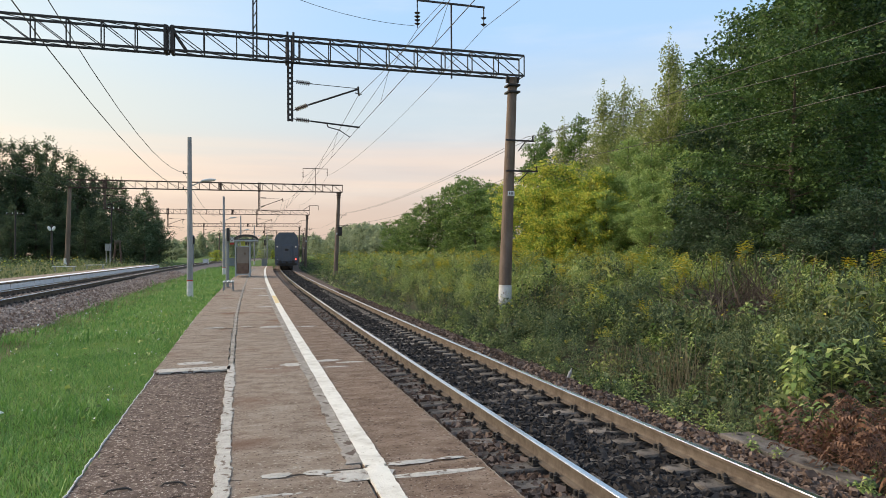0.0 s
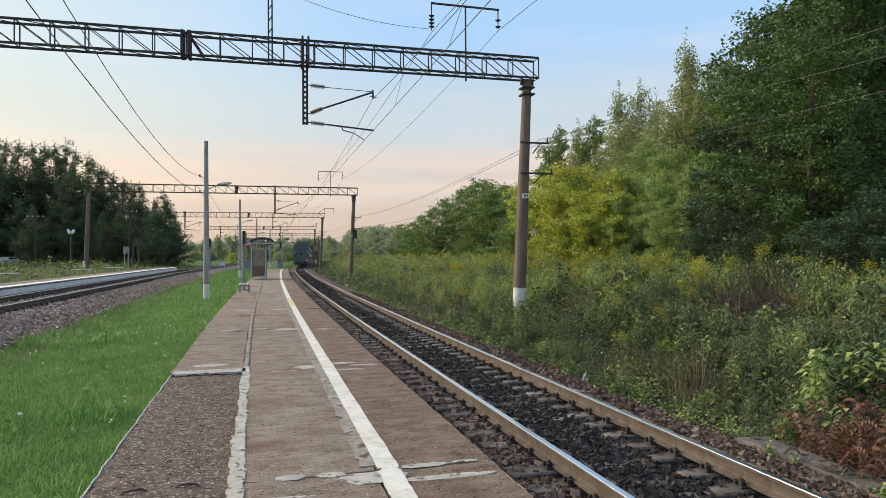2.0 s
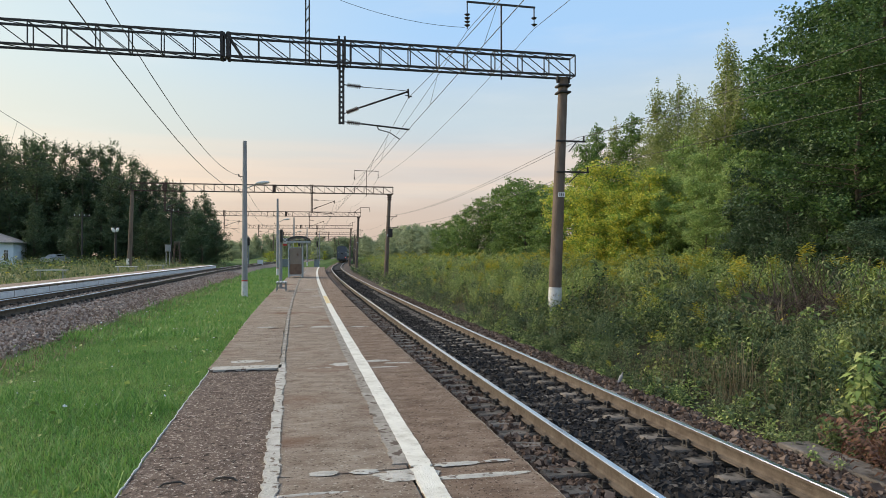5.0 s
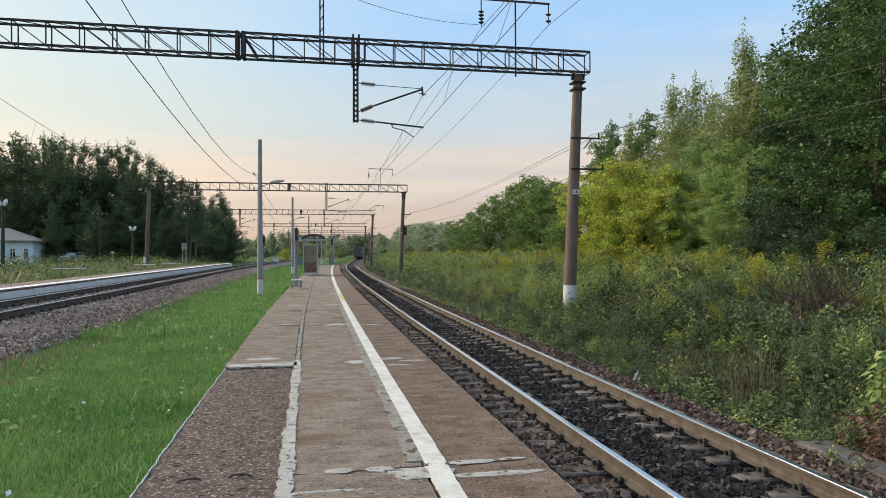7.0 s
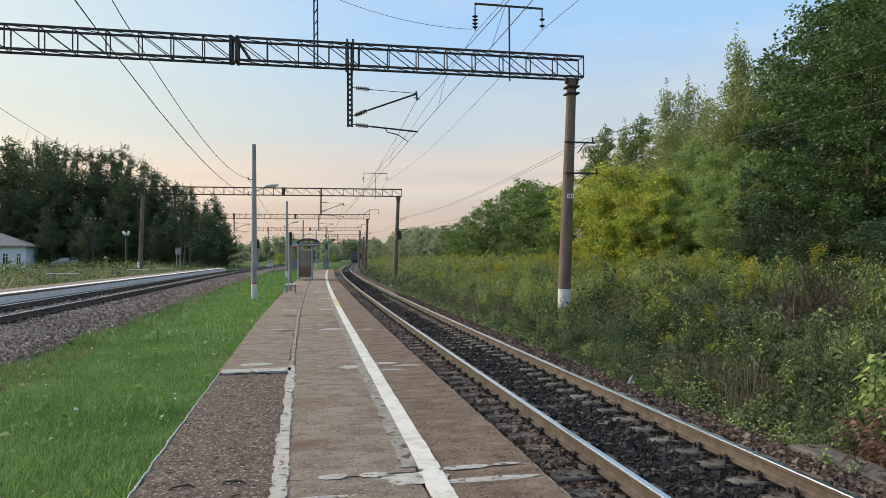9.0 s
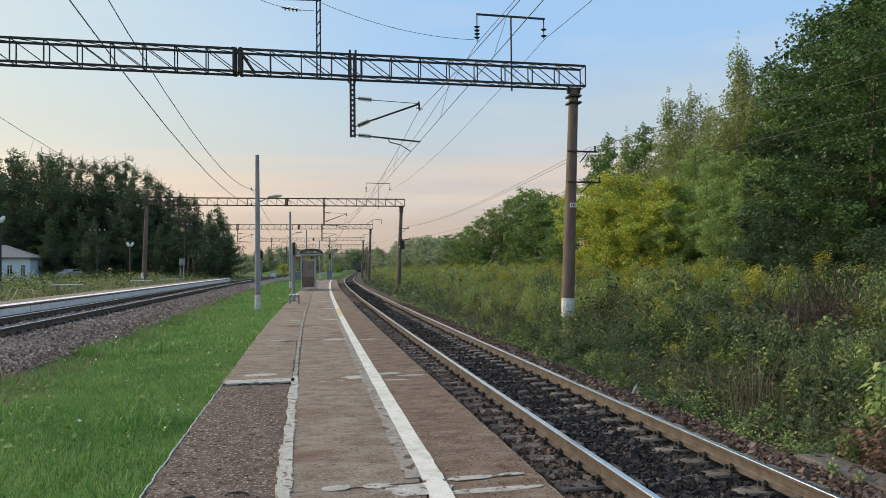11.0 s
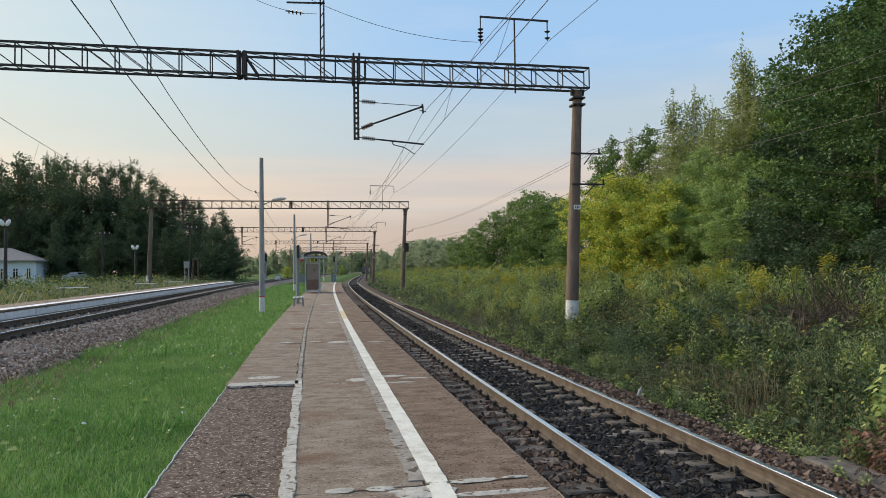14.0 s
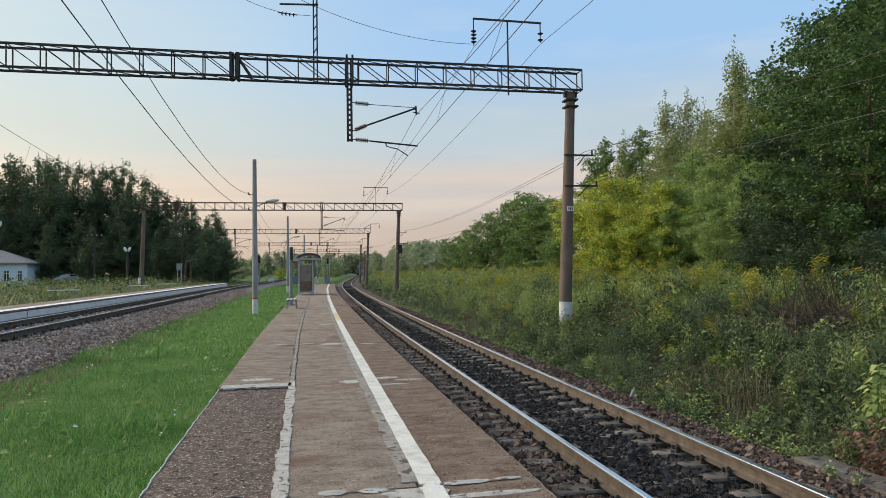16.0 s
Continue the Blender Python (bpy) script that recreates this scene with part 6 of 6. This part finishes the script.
def post_lamp(height, heads, x, y):
    """A dark pole with white bulb-shaped floodlights at its top."""
    t = new("yard_lamp")
    bm = bmesh.new()
    rod(bm, (0, 0, -0.3), (0, 0, height), 0.15, 0.09, 10)
    part("pole", bm, TRUSS, t)
    for sg in heads:
        bm = bmesh.new()
        rod(bm, (0, 0, height - 0.9), (sg * 0.25, -0.1, height - 0.55), 0.03, n=6)
        part("arm", bm, IRON, t)
        bm = bmesh.new()
        bmesh.ops.create_uvsphere(bm, u_segments=12, v_segments=8, radius=1, matrix=Matrix.Translation((sg * 0.22, -0.14, height - 0.42)) @ Matrix.Rotation(radians(sg * 26), 4, "Y") @ Matrix.Diagonal((0.17, 0.12, 0.30, 1)))
        part("reflector", bm, SIGN_WHITE, t, "white bulb-shaped floodlight", True)
    t.matrix_basis = pose(x, y, height_at(x, y))
    return tagged(t, "dark wooden pole with white floodlights", "lamp post", "yard lamps")


STAND = (-15.76, 96.7)
TPOLES = [(-29.1, 102.4, 7.2), (-17.6, 103.2, 8.2)]
HOUSE_AT, HOUSE_TURN = (-38.2, 103.9, 0.45), 8
CAR_AT = (-34.8, 110.0)
post_lamp(5.6, (-1, 1), -23.24, 57.45)
post_lamp(4.6, (-1, 1), -20.7, 85.5)


def wire_tower(x, y):
    """A short tapered lattice stand."""
    t = new("lattice_stand")
    for sx in (-1, 1):
        for sy in (-1, 1):
            bm = bmesh.new()
            bar(bm, (sx * 0.5, sy * 0.5, 0), (sx * 0.25, sy * 0.25, 3.0), 0.08)
            part("leg", bm, TRUSS_FAR, t)
    for z in (0.7, 1.4, 2.1, 2.9):
        w = 0.5 - 0.25 * z / 3
        bm = bmesh.new()
        for a, b in (((-w, -w), (w, -w)), ((w, -w), (w, w)), ((w, w), (-w, w)), ((-w, w), (-w, -w))):
            bar(bm, (*a, z), (*b, z), 0.06)
        part("brace", bm, TRUSS_FAR, t)
    bm = bmesh.new()
    box(bm, (0.7, 0.7, 0.3), (0, 0, 3.15), bevel=0.02)
    part("tank", bm, RAIL_RUST, t)
    t.matrix_basis = pose(x, y, height_at(x, y))
    tagged(t, "short rusty lattice stand at the wood's edge", "stand")


wire_tower(*STAND)


def tpole(x, y, h):
    """A wooden telegraph pole with a crossbar and insulators."""
    t = new("telegraph_pole")
    bm = bmesh.new()
    rod(bm, (0, 0, -0.3), (0, 0, h), 0.13, 0.09, 8)
    part("pole", bm, TRUSS, t)
    bm = bmesh.new()
    box(bm, (2.2, 0.1, 0.12), (0, -0.1, h - 0.5), bevel=0.01)
    part("crossbar", bm, TRUSS, t)
    for i in range(4):
        bm = bmesh.new()
        rod(bm, (-0.95 + 0.63 * i, -0.1, h - 0.45), (-0.95 + 0.63 * i, -0.1, h - 0.25), 0.05, 0.03, 8)
        part("insulator", bm, SIGN_WHITE, t)
    t.matrix_basis = pose(x, y, height_at(x, y))
    tagged(t, "dark wooden telegraph pole with one crossbar", "pole", "telegraph poles")


for q in TPOLES:
    tpole(*q)


def colour_signal(x, y, h):
    """A railway light signal: mast, dark head with hoods, cabinet at its foot."""
    t = new("railway_signal")
    bm = bmesh.new()
    rod(bm, (0, 0, 0), (0, 0, h), 0.09, 0.08, 8)
    part("mast", bm, GREY_PAINT, t)
    bm = bmesh.new()
    box(bm, (0.42, 0.2, 1.3), (0, -0.16, h - 0.8), bevel=0.08)
    hd = part("head", bm, SIGN_BLACK, t)
    for i in range(3):
        bm = bmesh.new()
        rod(bm, (0, -0.25, h - 0.4 - 0.4 * i), (0, -0.45, h - 0.42 - 0.4 * i), 0.12, 0.13, 10)
        part("hood", bm, SIGN_BLACK, hd)
    t.matrix_basis = pose(x, y, height_at(x, y))
    tagged(t, "slim railway light signal with dark head", "signal", "railway signals")


for q in ((-7.5, 112, 5.0), (-3.2, 126, 5.0), (1.0, 128, 4.5), (0.5, 150, 5.5), (4.6, 158, 5.5)):
    colour_signal(*q)


# ---------------------------------------------------------------- station building


def station_house():
    """A low plastered house with a hipped roof and narrow windows; origin at its near right corner, x to the left of it negative."""
    t = new("station_house")
    L, W, H = 14.0, 8.0, 3.6
    bm = bmesh.new()
    wins = [(-0.9, 0.6), (-2.5, 0.7), (-4.0, 0.7), (-7.0, 0.9), (-10.0, 0.9)]
    xs = sorted({0.0, -L} | {c - w / 2 for c, w in wins} | {c + w / 2 for c, w in wins})
    for a, b in zip(xs, xs[1:]):
        open_here = any(abs((a + b) / 2 - c) < w / 2 for c, w in wins)
        for z0, z1 in ([(0, 1.1), (2.5, H)] if open_here else [(0, H)]):
            box(bm, (b - a, 0.3, z1 - z0), ((a + b) / 2, 0.15, (z0 + z1) / 2))
    part("front_wall", bm, HOUSE_WALL, t, "pale blue plastered front wall")
    bm = bmesh.new()
    box(bm, (0.3, W - 0.3, H), (-0.15, W / 2 + 0.15, H / 2))
    part("end_wall", bm, HOUSE_WALL, t)
    bm = bmesh.new()
    box(bm, (0.3, W - 0.3, H), (-L + 0.15, W / 2 + 0.15, H / 2))
    part("end_wall", bm, HOUSE_WALL, t)
    bm = bmesh.new()
    box(bm, (L - 0.6, 0.3, H), (-L / 2, W - 0.15, H / 2))
    part("back_wall", bm, HOUSE_WALL, t)
    bm = bmesh.new()
    e = 0.5
    c = [bm.verts.new(p) for p in ((e, -e, H), (e, W + e, H), (-L - e, W + e, H), (-L - e, -e, H))]
    r = [bm.verts.new(p) for p in ((-W / 2, W / 2, H + 1.9), (-L + W / 2, W / 2, H + 1.9))]
    for f in ((c[0], c[1], r[0]), (c[1], c[2], r[1], r[0]), (c[2], c[3], r[1]), (c[3], c[0], r[0], r[1]), (c[3], c[2], c[1], c[0])):
        bm.faces.new(f)
    bmesh.ops.recalc_face_normals(bm, faces=bm.faces)
    part("roof", bm, HOUSE_ROOF, t, "low grey hipped roof")
    bm = bmesh.new()
    for a, b in (((e, -e), (-L - e, -e)), ((e, -e), (e, W + e))):
        bar(bm, (*a, H - 0.03), (*b, H - 0.03), 0.14)
    part("eaves_board", bm, HOUSE_ROOF, t)
    for cx, w in wins:
        bm = bmesh.new()
        for dx in (-w / 2 + 0.04, 0, w / 2 - 0.04):
            box(bm, (0.07, 0.08, 1.4), (cx + dx, 0.10, 1.8))
        box(bm, (w, 0.08, 0.07), (cx, 0.10, 2.15))
        fr = part("window_frame", bm, SIGN_WHITE, t)
        bm = bmesh.new()
        box(bm, (w, 0.02, 1.4), (cx, 0.14, 1.8))
        part("pane", bm, GLASS_DARK, fr)
        bm = bmesh.new()
        box(bm, (w + 0.1, 0.18, 0.05), (cx, -0.04, 1.08), bevel=0.01)
        part("sill", bm, SIGN_WHITE, t)
    t.matrix_basis = pose(*HOUSE_AT, 0, 0, HOUSE_TURN)
    return tagged(t, "low pale blue plastered house with grey hipped roof", "house")


station_house()


def parked_car():
    t = new("parked_car")
    prof = [(-2.1, 0.35), (-2.12, 0.75), (-1.95, 0.95), (-1.2, 1.02), (-0.6, 1.42), (0.7, 1.45), (1.35, 1.05), (2.0, 0.9), (2.1, 0.6), (2.08, 0.35)]
    bm = bmesh.new()
    v = [[bm.verts.new((x, s * (0.82 if z < 1.1 else 0.66), z)) for x, z in prof] for s in (-1, 1)]
    n = len(prof)
    for i in range(n):
        bm.faces.new((v[0][i], v[0][(i + 1) % n], v[1][(i + 1) % n], v[1][i]))
    bm.faces.new(v[0][::-1])
    bm.faces.new(v[1])
    bmesh.ops.recalc_face_normals(bm, faces=bm.faces)
    part("body", bm, TRAIN_LIGHT, t)
    for s in (-1, 1):
        bm = bmesh.new()
        box(bm, (1.5, 0.02, 0.3), (0.05, s * 0.76, 1.2))
        part("side_glass", bm, GLASS_DARK, t)
    for x in (-1.35, 1.3):
        for s in (-1, 1):
            bm = bmesh.new()
            rod(bm, (x, s * 0.72, 0.32), (x, s * 0.88, 0.32), 0.32, n=14)
            part("wheel", bm, RUBBER, t)
    t.matrix_basis = pose(CAR_AT[0], CAR_AT[1], height_at(*CAR_AT), 0, 0, 68)
    tagged(t, "pale grey car parked beside the house", "car")


parked_car()

# ---------------------------------------------------------------- the train


def coach(last):
    """A double-deck coach; origin on the rail at its rear end, y ahead."""
    t = new("train_coach")
    L = 25.6
    prof = [(-1.40, 0.55), (-1.57, 0.75), (-1.57, 4.30), (-1.40, 4.75), (-0.95, 5.15), (0.95, 5.15), (1.40, 4.75), (1.57, 4.30), (1.57, 0.75), (1.40, 0.55)]
    bm = bmesh.new()
    n = len(prof)
    v = [[bm.verts.new((x, y, z)) for x, z in prof] for y in (0.12, L)]
    for i in range(n):
        f = bm.faces.new((v[0][i], v[0][(i + 1) % n], v[1][(i + 1) % n], v[1][i]))
        f.material_index = 1 if i in (2, 3, 4, 5, 6) else 2
    for ring in (v[0][::-1], v[1]):
        bm.faces.new(ring)
    bmesh.ops.recalc_face_normals(bm, faces=bm.faces)
    part("body", bm, [TRAIN_GREY, TRAIN_ROOF, TRAIN_LIGHT], t)
    bm = bmesh.new()
    for s in (-1, 1):
        box(bm, (0.02, L - 0.6, 0.5), (s * 1.58, L / 2, 1.15))
    part("side_band", bm, TRAIN_RED, t, "red lower side band")
    for z in (1.75, 3.55):
        for s in (-1, 1):
            for i in range(9):
                bm = bmesh.new()
                box(bm, (0.03, 1.4, 0.75), (s * 1.58, 2.8 + 2.5 * i, z), bevel=0.01)
                part("window", bm, GLASS_DARK, t)
    for y in (4.0, L - 4.0):
        bm = bmesh.new()
        box(bm, (1.9, 2.6, 0.3), (0, y, 0.62), bevel=0.05)
        bg = part("bogie", bm, IRON, t)
        for dy in (-1.2, 1.2):
            bm = bmesh.new()
            for s in (-1, 1):
                rod(bm, (s * 0.73, y + dy, 0.475), (s * 0.87, y + dy, 0.475), 0.475, n=18)
            rod(bm, (-0.75, y + dy, 0.475), (0.75, y + dy, 0.475), 0.08, n=8)
            part("wheelset", bm, IRON, bg)
    bm = bmesh.new()
    box(bm, (1.5, 0.16, 2.35), (0, 0.06, 2.25), bevel=0.06)
    gw = part("gangway", bm, TRAIN_GREY, t, "raised gangway frame")
    bm = bmesh.new()
    box(bm, (1.05, 0.05, 2.1), (0, -0.03, 2.2), bevel=0.02)
    part("end_door", bm, TRAIN_ROOF, gw)
    bm = bmesh.new()
    box(bm, (0.5, 0.04, 0.28), (0, -0.06, 2.75), bevel=0.02)
    part("door_window", bm, GLASS_DARK, gw)
    bm = bmesh.new()
    box(bm, (2.7, 0.3, 0.3), (0, 0.1, 0.75), bevel=0.03)
    part("end_beam", bm, IRON, t)
    bm = bmesh.new()
    box(bm, (0.3, 0.5, 0.35), (0, -0.2, 0.95), bevel=0.06)
    part("coupler", bm, IRON, t)
    for x in (-0.88, 0.88):
        bm = bmesh.new()
        rod(bm, (x, 0.1, 1.05), (x, -0.4, 1.05), 0.09, n=10)
        rod(bm, (x, -0.4, 1.05), (x, -0.46, 1.05), 0.24, n=14)
        part("buffer", bm, IRON, t)
        bm = bmesh.new()
        for i in range(5):
            bar(bm, (x * 1.5 - 0.15, 0.0, 0.9 + 0.35 * i), (x * 1.5 + 0.15, 0.0, 0.9 + 0.35 * i), 0.03)
        part("rungs", bm, IRON, t)
    if last:
        for x, z, m in ((1.22, 1.45, TAIL_RED), (-1.22, 1.45, TRAIN_LIGHT), (1.25, 3.15, SIGNAL_WHITE), (-1.25, 3.15, SIGNAL_WHITE)):
            bm = bmesh.new()
            rod(bm, (x, 0.12, z), (x, 0.02, z), 0.07, n=12)
            part("tail_light", bm, m, t)
    return tagged(t, "dark grey double-deck passenger coach on the rails", "train coach", "coaches of the train")


COACHES = [coach(True)]
c2 = coach(False)
COACHES += [c2] + [copy_thing(c2, Matrix()) for k in range(4)]


def motions():
    """The train runs away from the platform round the bend."""
    for k, ob in enumerate(COACHES):
        rows = []
        for i in range(33):
            t = i * 0.5
            s = 96 + 23.7 * t + 26.2 * k
            a, b = along(MAIN, s)[0], along(MAIN, s + 24)[0]
            turn = math.degrees(math.atan2(-(b.x - a.x), b.y - a.y))
            rows.append((t, pose(a.x, a.y, 0, 0, 0, turn)))
        walk(ob, rows)


motions()
